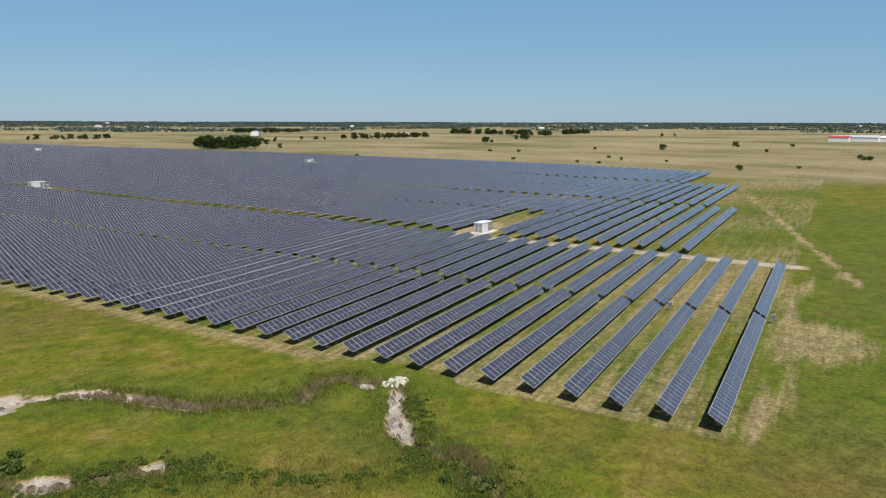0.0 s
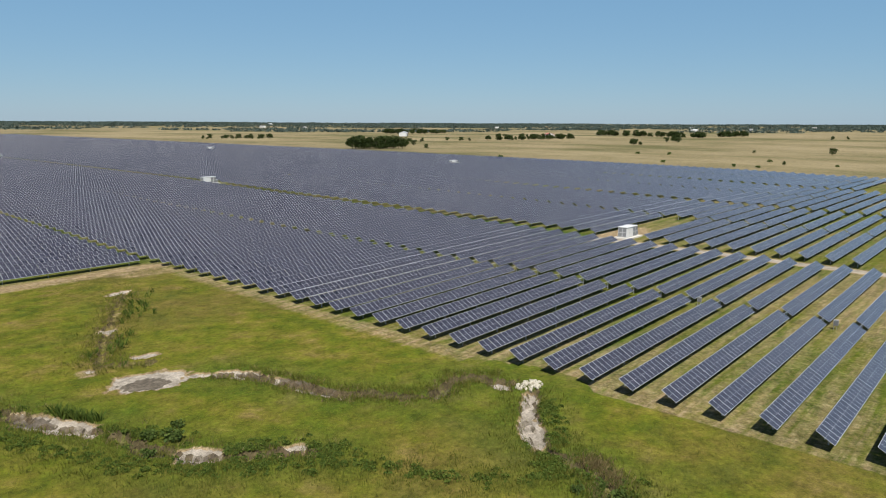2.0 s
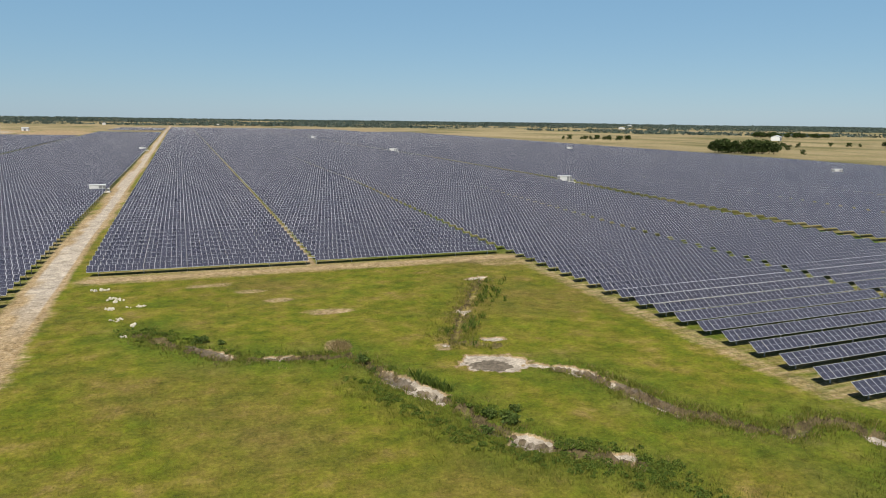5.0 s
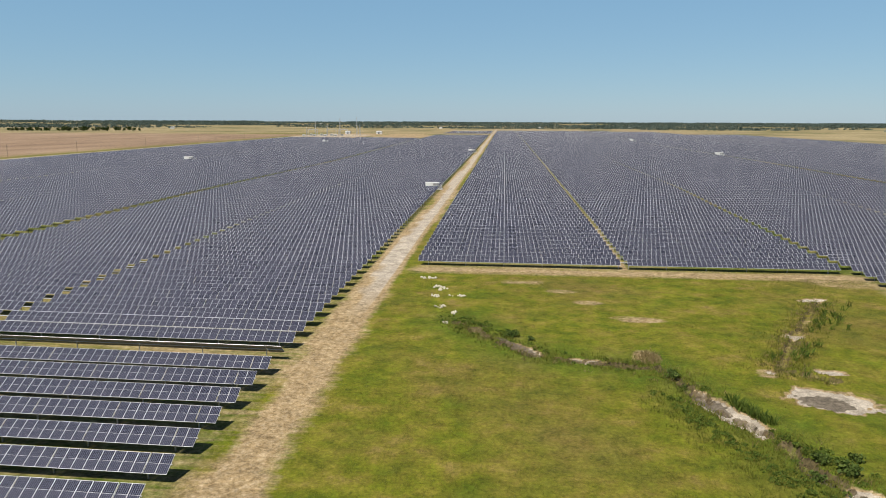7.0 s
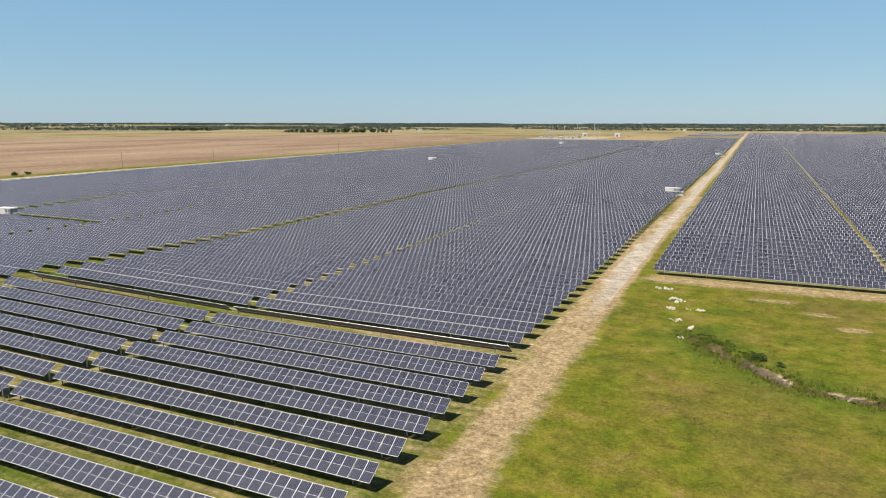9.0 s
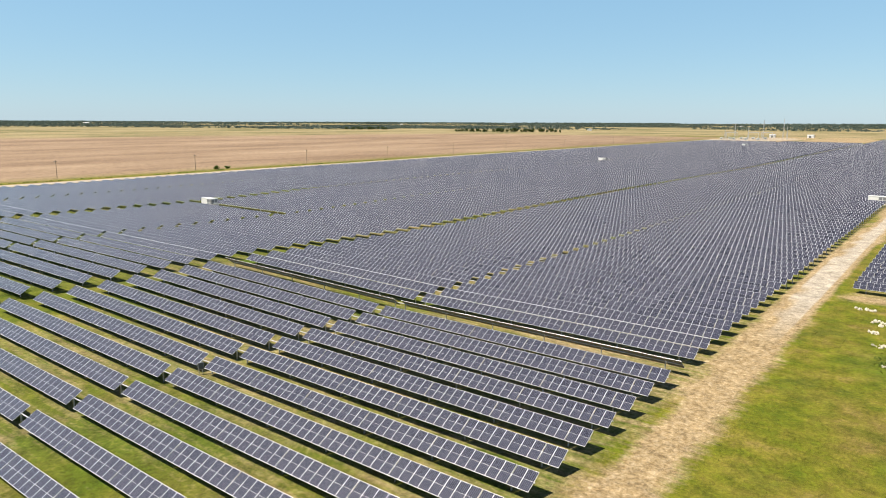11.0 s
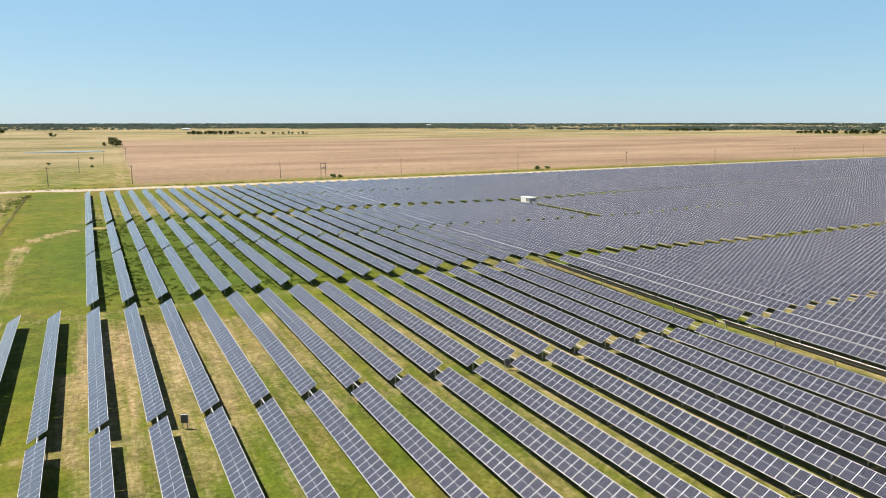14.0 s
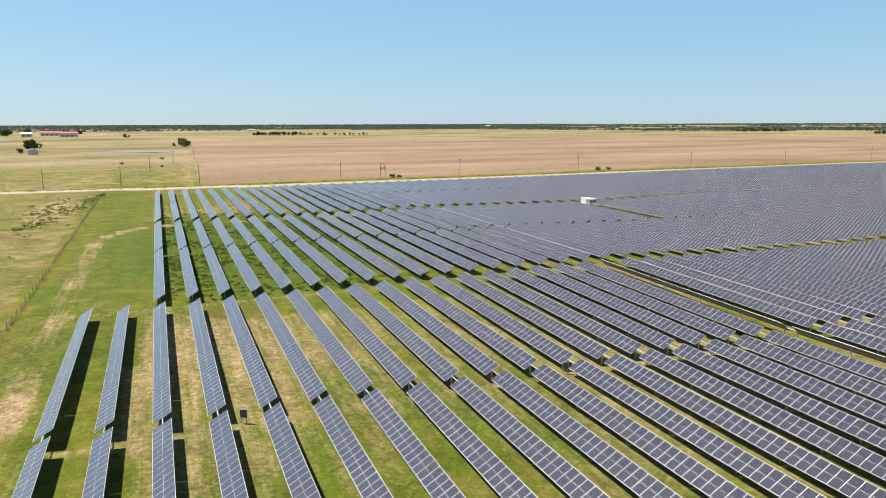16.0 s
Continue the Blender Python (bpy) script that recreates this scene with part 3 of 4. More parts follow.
def build_trackers():
    plus, minus = tracker(TILT), mirrored(TILT)
    plus1, minus1 = tracker(TILT, True), mirrored(TILT, True)
    back = [tracker(-40, True), mirrored(-40, True)]
    protos = [plus, minus, plus1, minus1, *back]
    for o in protos:
        tagged(o, TRACKER_LABEL, "solar tracker", "rows of solar trackers")
    for o in back:
        o["label"] = "solar tracker turned the other way, its grey back showing"
    used = set()

    def stand(ob, m):
        if ob.name not in used:
            used.add(ob.name)
            ob.matrix_basis = m
            return ob
        made = copy_thing(ob, m)
        made.matrix_basis = m
        return made

    far = {}
    for side, x, k0, k1, kn in COLUMNS:
        for k in range(k0, k1 + 1):
            y = ROW0 + PITCH * k + SHIFT[side]
            long = LENGTH * STRETCH[side]
            for x0, x1 in ((x, x + long), (x + 2 * long + 1.5, x + long + 1.5)):
                if skipped(x0, x1, y):
                    continue
                if k <= kn:
                    m, flip = tracker_pose(x0, x1, y, STRETCH[side])
                    turned = side == "west" and x > -125 and k == 16
                    single = near_row(side, x, flip, k)
                    stand(back[flip] if turned else (minus1 if flip else plus1) if single else (minus if flip else plus), m)
                else:
                    far.setdefault((side, x), []).append((x0, x1, y))
    for o in protos:
        if o.name not in used:
            for ch in list(o.children_recursive) + [o]:
                bpy.data.objects.remove(ch)
    for (side, x), rows in far.items():
        far_rows("solar_array", rows, "wide field of dark blue solar panels in long rows")


build_trackers()


# ---- plants ----
def foliage(name, dark, lite):
    n = Nodes(name)
    rnd = n.add("ShaderNodeNewGeometry").outputs["Random Per Island"]
    col = n.ramp(rnd, (0.0, dark), (1.0, lite))
    n.set(Base_Color=col, Roughness=0.8, Specular_IOR_Level=0.2)
    through_leaf = n.add("ShaderNodeBsdfTranslucent")
    n.put(col, through_leaf.inputs["Color"])
    both = n.add("ShaderNodeMixShader")
    both.inputs[0].default_value = 0.42
    n.put(n.b.outputs[0], both.inputs[1])
    n.put(through_leaf.outputs[0], both.inputs[2])
    n.put(both.outputs[0], n.t.nodes["Material Output"].inputs["Surface"])
    return n.mat


M_LEAF = foliage("oak_leaves", (0.018, 0.032, 0.008), (0.060, 0.085, 0.022))
M_SHRUB = foliage("shrub_leaves", (0.040, 0.070, 0.012), (0.110, 0.150, 0.034))
# distance haze is put into this leaf colour: paler and bluer than the oaks
M_HAZED_LEAF = foliage("far_woods", (0.048, 0.072, 0.060), (0.100, 0.130, 0.108))
M_BARK = plain("bark", (0.12, 0.09, 0.06), 0.9, 0.0, 0.25, 3.0, 0.4)
M_GRASS = foliage("grass_blades", (0.075, 0.095, 0.012), (0.180, 0.165, 0.040))
M_REED = foliage("tall_weeds", (0.072, 0.096, 0.011), (0.170, 0.160, 0.030))
M_WEED = foliage("leafy_weeds", (0.040, 0.074, 0.010), (0.115, 0.150, 0.024))
M_STRAW = foliage("dry_weeds", (0.130, 0.100, 0.042), (0.250, 0.195, 0.090))


def quads_mesh(name, V, mat):
    """A mesh of loose quads from an array n x 4 x 3."""
    n = len(V)
    me = bpy.data.meshes.new(name)
    me.vertices.add(n * 4)
    me.vertices.foreach_set("co", np.asarray(V, np.float32).ravel())
    me.loops.add(n * 4)
    me.loops.foreach_set("vertex_index", np.arange(n * 4, dtype=np.int32))
    me.polygons.add(n)
    me.polygons.foreach_set("loop_start", np.arange(0, n * 4, 4, dtype=np.int32))
    me.update(calc_edges=True)
    me.materials.append(mat)
    return me


def leaf_quads(rng, centres, size):
    """Small leaning quads round the given places."""
    n = len(centres)
    u = rng.normal(size=(n, 3))
    u /= np.linalg.norm(u, axis=1)[:, None]
    w = np.cross(u, rng.normal(size=(n, 3)))
    w /= np.linalg.norm(w, axis=1)[:, None]
    s = (size * rng.uniform(0.6, 1.4, n))[:, None]
    u, w = u * s, w * s * 0.75
    return np.stack([centres - u - w, centres + u - w * 0.6, centres + u * 0.8 + w, centres - u * 0.7 + w], 1)


def crown_points(rng, n, tall, wide, blobs):
    """Leaf places in uneven clumps: a crown of that height and width above the ground."""
    out = []
    for _ in range(blobs):
        a, r = rng.uniform(0, 2 * math.pi), wide * 0.36 * math.sqrt(rng.uniform())
        c = np.array([r * math.cos(a), r * math.sin(a), tall * rng.uniform(0.22, 0.80)])
        rad = np.array([wide * rng.uniform(0.16, 0.28), wide * rng.uniform(0.16, 0.28), tall * rng.uniform(0.14, 0.22)])
        d = rng.normal(size=(n // blobs, 3))
        d /= np.linalg.norm(d, axis=1)[:, None]
        out.append(c + d * rad * rng.uniform(0.55, 1.0, (n // blobs, 1)) ** 0.5)
    return np.concatenate(out)


def tree_proto(seed, tall, wide, leaves=420, size=0.34, mat=None, name="tree"):
    rng = np.random.default_rng(seed)
    root = new(name)
    bm = bmesh.new()
    cylinder_into(bm, (0, 0, -0.4), (0.05 * tall, 0, tall * 0.42), tall * 0.035, tall * 0.02, 7)
    for i in range(4):
        a = i * 1.6 + rng.uniform(0, 1)
        cylinder_into(bm, (0.02 * tall, 0, tall * rng.uniform(0.22, 0.36)), (wide * 0.3 * math.cos(a), wide * 0.3 * math.sin(a), tall * rng.uniform(0.5, 0.7)), tall * 0.016, tall * 0.006, 5)
    part("trunk", bm, M_BARK, root)
    link("crown", quads_mesh("crown", leaf_quads(rng, crown_points(rng, leaves, tall, wide, 9), size * wide / 8), mat or M_LEAF), root)
    return root


def scaled_pose(x, y, s, turn, sink=0.0):
    return Matrix.Translation((x, y, z_at(x, y) - sink)) @ Matrix.Rotation(turn, 4, "Z") @ Matrix.Diagonal((s, s, s, 1))


def plant_trees():
    rng = np.random.default_rng(5)
    kinds = [tree_proto(11 + i, 9.0, w, 520, 0.36) for i, w in enumerate((9.0, 11.0, 8.0, 12.5))]
    shrubs = [tree_proto(31 + i, 3.0, w, 260, 0.5, M_SHRUB, "shrub") for i, w in enumerate((4.0, 5.0))]
    for o in kinds:
        tagged(o, "dark green spreading oak on dry pasture", "tree", "scattered oaks")
    for o in shrubs:
        tagged(o, "low green shrub growing in dry grass", "shrub", "scattered shrubs")
    spots = [(723, 153, 0.85), (872, 102, 0.8), (475, 51, 0.42), (665, -18, 0.5), (645, -24, 0.5), (1300, 280, 0.7), (1340, 265, 0.7), (911, 46, 0.5), (700, 215, 0.4), (760, 60, 0.4), (532, 142, 0.35),
             (818, 396, 1.0), (832, 404, 0.8), (840, 398, 0.5), (978, 407, 1.3), (987, 415, 1.1), (970, 420, 0.9), (541, 492, 0.6), (695, 642, 0.8), (680, 650, 0.7), (776, 667, 0.7), (794, 656, 0.7), (806, 649, 0.6), (842, 643, 0.9),
             (-930, 31, 1.35), (-915, 36, 0.9), (-940, 22, 0.6), (-840, -117, 1.5), (-775, -118, 0.7),
             (-1726, -292, 1.6), (-1710, -305, 1.4), (-1800, -300, 1.8), (-1820, -315, 1.6), (-1850, -268, 1.9), (-1860, -277, 1.5), (-1905, -168, 1.2), (-1890, -174, 0.9), (-1480, -52, 0.9), (-1470, -46, 0.7)]
    hedges = [((478, 537), (517, 508), 4, 22, 1.1, 1.7), ((520, 540), (600, 570), 4, 8, 0.7, 1.0), ((859, 633), (1019, 603), 5, 26, 0.7, 1.25), ((1095, 1128), (1222, 1070), 6, 26, 0.9, 1.5),
              ((1319, 728), (1243, 468), 7, 44, 0.8, 1.5), ((1350, 480), (1500, 484), 8, 22, 0.8, 1.4), ((640, 905), (560, 955), 5, 12, 0.6, 1.0),
              ((-1610, 200), (-1590, 300), 5, 18, 0.7, 1.1), ((-1600, 310), (-1560, 450), 5, 14, 0.5, 0.8), ((-1074, 1451), (-840, 1557), 8, 40, 0.7, 1.3), ((-1560, 1536), (-1444, 1600), 8, 18, 0.8, 1.2)]
    for (ax, ay), (bx, by), jit, n, lo, hi in hedges:
        for i in range(n):
            u = i / (n - 1)
            spots.append((ax + (bx - ax) * u + rng.uniform(-jit, jit), ay + (by - ay) * u + rng.uniform(-jit, jit), rng.uniform(lo, hi)))
    low = [(495, 54, 1.1), (483, 144, 0.7), (486, 161, 0.8), (489, 212, 0.8), (452, 331, 1.0), (647, -20, 1.3), (640, -38, 1.2), (520, 20, 0.7), (540, 110, 0.7), (560, 160, 0.8), (610, 260, 1.0), (600, 285, 0.9),
           (1.9, 98.0, 0.45), (4.5, 96.6, 0.25), (30.0, 62.5, 0.40), (31.5, 60.5, 0.45), (33.4, 63.0, 0.35), (28.2, 58.8, 0.3), (52.0, 24.2, 0.4), (50.6, 22.0, 0.45), (49.4, 25.0, 0.3),
           (21.5, 84.0, 0.4), (22.3, 81.6, 0.3),
           (-553, -21, 0.6), (-510, 5, 0.6), (-620, 6, 0.7), (-357, 117, 0.8), (-355, 120, 0.6), (-355, 244, 0.9), (-354, 251, 0.7)]
    for protos, places in ((kinds, spots), (shrubs, low)):
        for i, (x, y, s) in enumerate(places):
            m = scaled_pose(x, y, s, rng.uniform(0, 6.28), 0.05)
            o = protos[i % len(protos)]
            if i < len(protos):
                o.matrix_basis = m
            else:
                c = copy_thing(o, m)
                c.matrix_basis = m


def far_woods():
    """Belts and groves towards the horizon, with haze painted into the leaf colour."""
    rng = np.random.default_rng(9)
    pts = []
    for i in range(430):
        a = rng.uniform(radians(-118), radians(112))
        r = 1750 + 2900 * rng.uniform() ** 0.62
        if a < radians(-5) and r < 2300:
            continue
        length = rng.uniform(120, 520) * (r / 2000)
        lean = rng.uniform(-0.10, 0.10)
        deep = rng.uniform(4, 14)
        for k in range(int(length / 4.5)):
            u = rng.uniform(-0.5, 0.5) * length
            d = rng.normal() * deep
            pts.append((r * math.sin(a) + u * math.cos(a + lean) + d * math.sin(a), r * math.cos(a) - u * math.sin(a + lean) + d * math.cos(a), rng.uniform(4.0, 8.0)))
    for i in range(1500):
        a, r = rng.uniform(radians(-118), radians(112)), rng.uniform(4300, 4750)
        pts.append((r * math.sin(a), r * math.cos(a), rng.uniform(4, 8)))
    P = np.array(pts)
    base = land(P[:, 0], P[:, 1])
    V = []
    for k in range(6):
        c = np.stack([P[:, 0] + rng.normal(size=len(P)) * 3.2, P[:, 1] + rng.normal(size=len(P)) * 3.2, base + P[:, 2] * rng.uniform(0.15, 0.9, len(P))], 1)
        V.append(leaf_quads(rng, c, 2.2))
    ob = new("far_woods", quads_mesh("far_woods", np.concatenate(V), M_HAZED_LEAF))
    tagged(ob, "distant dark green belts of trees along the horizon, haze painted into their colour", "woods", kind="stuff")


def grass_tufts(name, label, xy, tall, width, blades, mat, seed):
    """Tufts of leaning blades on the ground, as one mesh."""
    rng = np.random.default_rng(seed)
    n = len(xy)
    z = height(xy[:, 0], xy[:, 1])
    out = []
    for _ in range(blades):
        a = rng.uniform(0, 2 * math.pi, n)
        h = tall * rng.uniform(0.5, 1.2, n)
        lean = h * rng.uniform(0.15, 0.7, n)
        b = np.stack([xy[:, 0] + rng.normal(size=n) * width, xy[:, 1] + rng.normal(size=n) * width, z - 0.03], 1)
        d = np.stack([np.cos(a), np.sin(a), 0 * a], 1)
        s = np.stack([-np.sin(a), np.cos(a), 0 * a], 1) * (0.014 + 0.022 * tall)
        tip = b + d * lean[:, None] + np.stack([0 * a, 0 * a, h], 1)
        midp = b + d * (lean * 0.35)[:, None] + np.stack([0 * a, 0 * a, h * 0.6], 1)
        out.append(np.stack([b - s, b + s, midp + s * 0.8, tip], 1))
    return tagged(new(name, quads_mesh(name, np.concatenate(out), mat)), label, "grass", kind="stuff")


def weed_clumps(name, label, xy, wide, tall, leaves, mat, seed):
    """Low domes of leaves on the ground, uneven in size, as one mesh."""
    rng = np.random.default_rng(seed)
    n = len(xy)
    z = height(xy[:, 0], xy[:, 1])
    size = rng.uniform(0.45, 1.3, n)
    out = []
    for _ in range(leaves):
        a, r = rng.uniform(0, 2 * math.pi, n), np.sqrt(rng.uniform(0, 1, n))
        h = np.sqrt(np.maximum(1 - r * r, 0.02)) * rng.uniform(0.35, 1.0, n)
        c = np.stack([xy[:, 0] + wide * size * r * np.cos(a), xy[:, 1] + wide * size * r * np.sin(a), z + 0.03 + tall * size * h], 1)
        out.append(leaf_quads(rng, c, 0.09 * (wide + 0.35)))
    return tagged(new(name, quads_mesh(name, np.concatenate(out), mat)), label, "weeds", kind="stuff")


def strewn(rng, line, k, spread):
    """Places at random along a line."""
    seg = np.array(line, float)
    long = np.hypot(*(seg[1:] - seg[:-1]).T)
    i = rng.choice(len(long), k, p=long / long.sum())
    u = rng.uniform(0, 1, k)[:, None]
    return seg[i] * (1 - u) + seg[i + 1] * u + rng.normal(size=(k, 2)) * spread


def on_panels(x, y):
    return ((x < -26.0) & (x > -118) & (y > -12)) | ((x > 70.5) & (y > 3)) | (y > 144)


def sow():
    rng = np.random.default_rng(21)
    n = 90000
    x, y = rng.uniform(-20, 72, n), rng.uniform(14, 141, n)
    keep = ~on_panels(x, y) & (gravel(x, y) < 0.2) & (np.abs(x + 22.5) > 3.5)
    keep &= (0.5 + 0.5 * wobble(x, y, 0.13, 3.0) + 0.35 * wobble(x, y, 0.5, 1.0)) > rng.uniform(0, 1, n)
    grass_tufts("meadow_grass", "short green and yellowing meadow grass", np.stack([x, y], 1)[keep], 0.17, 0.16, 4, M_GRASS, 1)
    def dry_land(p):
        return p[creek_cut(p[:, 0], p[:, 1]) < 0.12]

    banks = np.concatenate([strewn(rng, line, k, w) for line, k, w in (
        (CREEK_MAIN, 1500, 1.4), (CREEK_WEST, 1400, 1.5), (CREEK_SPUR, 350, 1.9), (CREEK_SOUTH, 900, 2.2), (CREEK_NORTH, 700, 1.9), (WEED_BELT, 900, 2.2))])
    grass_tufts("creek_grass", "tall green and yellowing grass along the creek banks", dry_land(banks), 0.42, 0.35, 9, M_REED, 2)
    belt = np.concatenate([strewn(rng, WEED_BELT, 230, 0.75), strewn(rng, [(33.6, 54.2), (38.3, 50.2), (40.8, 45.7)], 150, 1.1), strewn(rng, CREEK_SOUTH, 170, 1.5),
                           strewn(rng, [(51, 29), (57.6, 32.4), (64.5, 38.0)], 120, 0.7), strewn(rng, CREEK_WEST, 110, 1.2), strewn(rng, [(28.4, 65.5), (31.8, 62.4)], 60, 0.8),
                           strewn(rng, [(-8, 107), (-3.4, 103.5), (1.5, 98.5)], 60, 0.8)])
    weed_clumps("creek_weeds", "dense dark green leafy weeds along the creek", dry_land(belt), 0.45, 0.36, 44, M_WEED, 3)
    reeds = np.concatenate([strewn(rng, [(26.3, 76.0), (27.2, 73.6), (28.6, 70.6)], 45, 0.35), strewn(rng, [(57.2, 121.9), (50.2, 108.7), (44.2, 98.4), (37.9, 91.0), (36.4, 85.5)], 45, 1.2)])
    grass_tufts("reeds", "upright dark green reeds in the creek bed", dry_land(reeds), 1.1, 0.22, 12, M_WEED, 5)
    straw = np.concatenate([strewn(rng, [(55.2, 27.4), (53.4, 24.2), (50.4, 22.4)], 420, 0.7), strewn(rng, [(20.4, 92.5), (19.4, 88.8)], 120, 0.7), strewn(rng, CREEK_NORTH, 260, 1.3),
                            strewn(rng, CREEK_WEST, 160, 1.3), strewn(rng, CREEK_MAIN, 260, 1.2)])
    grass_tufts("dry_weeds", "straw-coloured dry weeds by the creek", dry_land(straw), 0.45, 0.35, 9, M_STRAW, 4)
    scrub = np.concatenate([rng.normal(size=(150, 2)) * (20, 3.6) + (-268, -31), strewn(rng, [(-225, -36), (-262, -25), (-325, -20)], 120, 1.5), strewn(rng, [(-352, -66), (-348, 2), (-346, 60)], 90, 1.0),
                            strewn(rng, [(-347, 60), (-346, 420)], 160, 0.9)])
    weed_clumps("scrub", "low green scrub on bare soil beside the gravel road", scrub, 0.8, 0.55, 26, M_WEED, 6)
    grass_tufts("fence_weeds", "ragged dry grass grown up along the wire fence", strewn(rng, [(-30, -19.0), (-328, -19.6)], 800, 0.22), 0.30, 0.2, 6, M_STRAW, 8)
    lush = np.stack([rng.normal(size=2600) * 36 - 180, rng.uniform(2.5, 56, 2600)], 1)
    lush = lush[(lush[:, 0] < -126) & (lush[:, 0] > -300) & (wobble(lush[:, 0], lush[:, 1], 0.16, 1.0) > -0.45)]
    weed_clumps("leafy_weeds", "lush dark green leafy weeds between the panel rows", lush, 0.6, 0.24, 34, M_WEED, 9)
    m = 5000
    x, y = rng.normal(size=m) * 30 - 178, rng.uniform(4, 52, m)
    keep = (x < -126) & (x > -300)
    grass_tufts("row_weeds", "lush dark green weeds between the panel rows", np.stack([x, y], 1)[keep], 0.3, 0.6, 5, M_REED, 7)


# ---- built things ----
def inverter_house(x, y, turn=0.0, size=(5.8, 2.6, 2.6)):
    root = new("inverter_house")
    w, d, h = size
    bm = bmesh.new()
    box_into(bm, -w / 2 - 0.9, w / 2 + 1.8, -d / 2 - 0.8, d / 2 + 0.8, -0.8, 0.25)
    part("foundation", bm, M_CONCRETE, root, "pale concrete foundation slab")
    bm = bmesh.new()
    box_into(bm, -w / 2, w / 2, -d / 2, d / 2, 0.254, h + 0.25)
    bmesh.ops.bevel(bm, geom=list(bm.edges), offset=0.04, segments=1, affect="EDGES")
    part("body", bm, M_WHITE, root)
    bm = bmesh.new()
    box_into(bm, -w / 2 - 0.12, w / 2 + 0.12, -d / 2 - 0.12, d / 2 + 0.12, h + 0.254, h + 0.40)
    part("roof", bm, M_WHITE, root)
    for i in range(2):
        for j in range(2):
            px, pz = 0.55 + i * 1.4, 0.45 + j * 1.2
            bm = bmesh.new()
            box_into(bm, px, px + 1.15, -d / 2 - 0.04, -d / 2 - 0.004, pz, pz + 1.05)
            for k in range(5):
                box_into(bm, px + 0.05, px + 1.1, -d / 2 - 0.09, -d / 2 - 0.045, pz + 0.10 + k * 0.19, pz + 0.16 + k * 0.19)
            part("louvre", bm, M_LOUVRE, root, "grey louvre")
    for i in range(2):
        bm = bmesh.new()
        px = -w / 2 + 0.35 + i * 1.35
        box_into(bm, px, px + 1.2, -d / 2 - 0.05, -d / 2 - 0.004, 0.4, 2.5)
        dr = part("door", bm, M_WHITE, root)
        bm = bmesh.new()
        box_into(bm, px + 1.02, px + 1.08, -d / 2 - 0.11, -d / 2 - 0.055, 1.35, 1.6)
        part("handle", bm, M_STEEL, dr)
    for side in (-1, 1):
        for j in range(2):
            for k in range(2):
                bm = bmesh.new()
                px = side * (w / 2 + 0.024)
                py, pz = -d / 2 + 0.22 + j * 1.2, 0.45 + k * 1.2
                box_into(bm, px - 0.02, px + 0.02, py, py + 1.0, pz, pz + 1.05)
                part("louvre", bm, M_LOUVRE, root, "grey louvre")
    bm = bmesh.new()
    box_into(bm, w / 2 + 0.3, w / 2 + 1.5, -0.8, 0.8, 0.254, 1.5)
    bank = part("transformer", bm, M_WHITE, root, "low white transformer box with cooling fins")
    bm = bmesh.new()
    box_into(bm, 0, 0.06, -0.95, -0.804, 0.4, 1.35)
    fin = to_mesh("fin", bm, M_LOUVRE)
    for k in range(6):
        link("fin", fin, bank, Matrix.Translation((w / 2 + 0.4 + k * 0.18, 0, 0)))
    root.matrix_basis = Matrix.Translation((x, y, float(land(x, y)) + 0.15)) @ Matrix.Rotation(turn, 4, "Z")
    return tagged(root, "white steel inverter house with louvres on a concrete slab", "inverter house", "inverter houses in the solar field")


def combiner_box(x, y):
    root = new("combiner_box")
    bm = bmesh.new()
    for s in (-0.22, 0.22):
        box_into(bm, s - 0.03, s + 0.03, -0.03, 0.03, -0.4, 1.5)
    part("stand", bm, M_STEEL, root)
    bm = bmesh.new()
    box_into(bm, -0.36, 0.36, -0.17, -0.034, 0.62, 1.55)
    bmesh.ops.bevel(bm, geom=list(bm.edges), offset=0.02, segments=1, affect="EDGES")
    body = part("cabinet", bm, M_STEEL, root)
    bm = bmesh.new()
    box_into(bm, -0.31, 0.31, -0.20, -0.174, 0.68, 1.49)
    part("door", bm, M_DARK, body, "dark grey cabinet door")
    root.matrix_basis = Matrix.Translation((x, y, float(land(x, y)))) @ Matrix.Rotation(radians(70 if x < 0 else -60), 4, "Z")
    return tagged(root, "small grey combiner cabinet on a steel stand between rows", "cabinet", "combiner cabinets")


M_POLE = plain("weathered_pole", (0.20, 0.15, 0.11), 0.9, 0.0, 0.2, 2.0, 0.3)


def utility_pole(tall=9.0, arm=True):
    root = new("utility_pole")
    bm = bmesh.new()
    cylinder_into(bm, (0, 0, -1), (0, 0, tall), 0.19, 0.12, 8)
    part("pole", bm, M_POLE, root)
    if arm:
        bm = bmesh.new()
        box_into(bm, -0.06, 0.06, -1.2, 1.2, tall - 0.75, tall - 0.6, Matrix.Translation((0.18, 0, 0)))
        beam = part("crossarm", bm, M_POLE, root)
        for s in (-1.05, 0.0, 1.05):
            bm = bmesh.new()
            cylinder_into(bm, (0.18, s, tall - 0.6), (0.18, s, tall - 0.35), 0.06, 0.04, 6)
            part("insulator", bm, M_STEEL, beam)
    return tagged(root, "weathered wooden utility pole with a crossarm beside the field", "utility pole", "utility poles along the track")


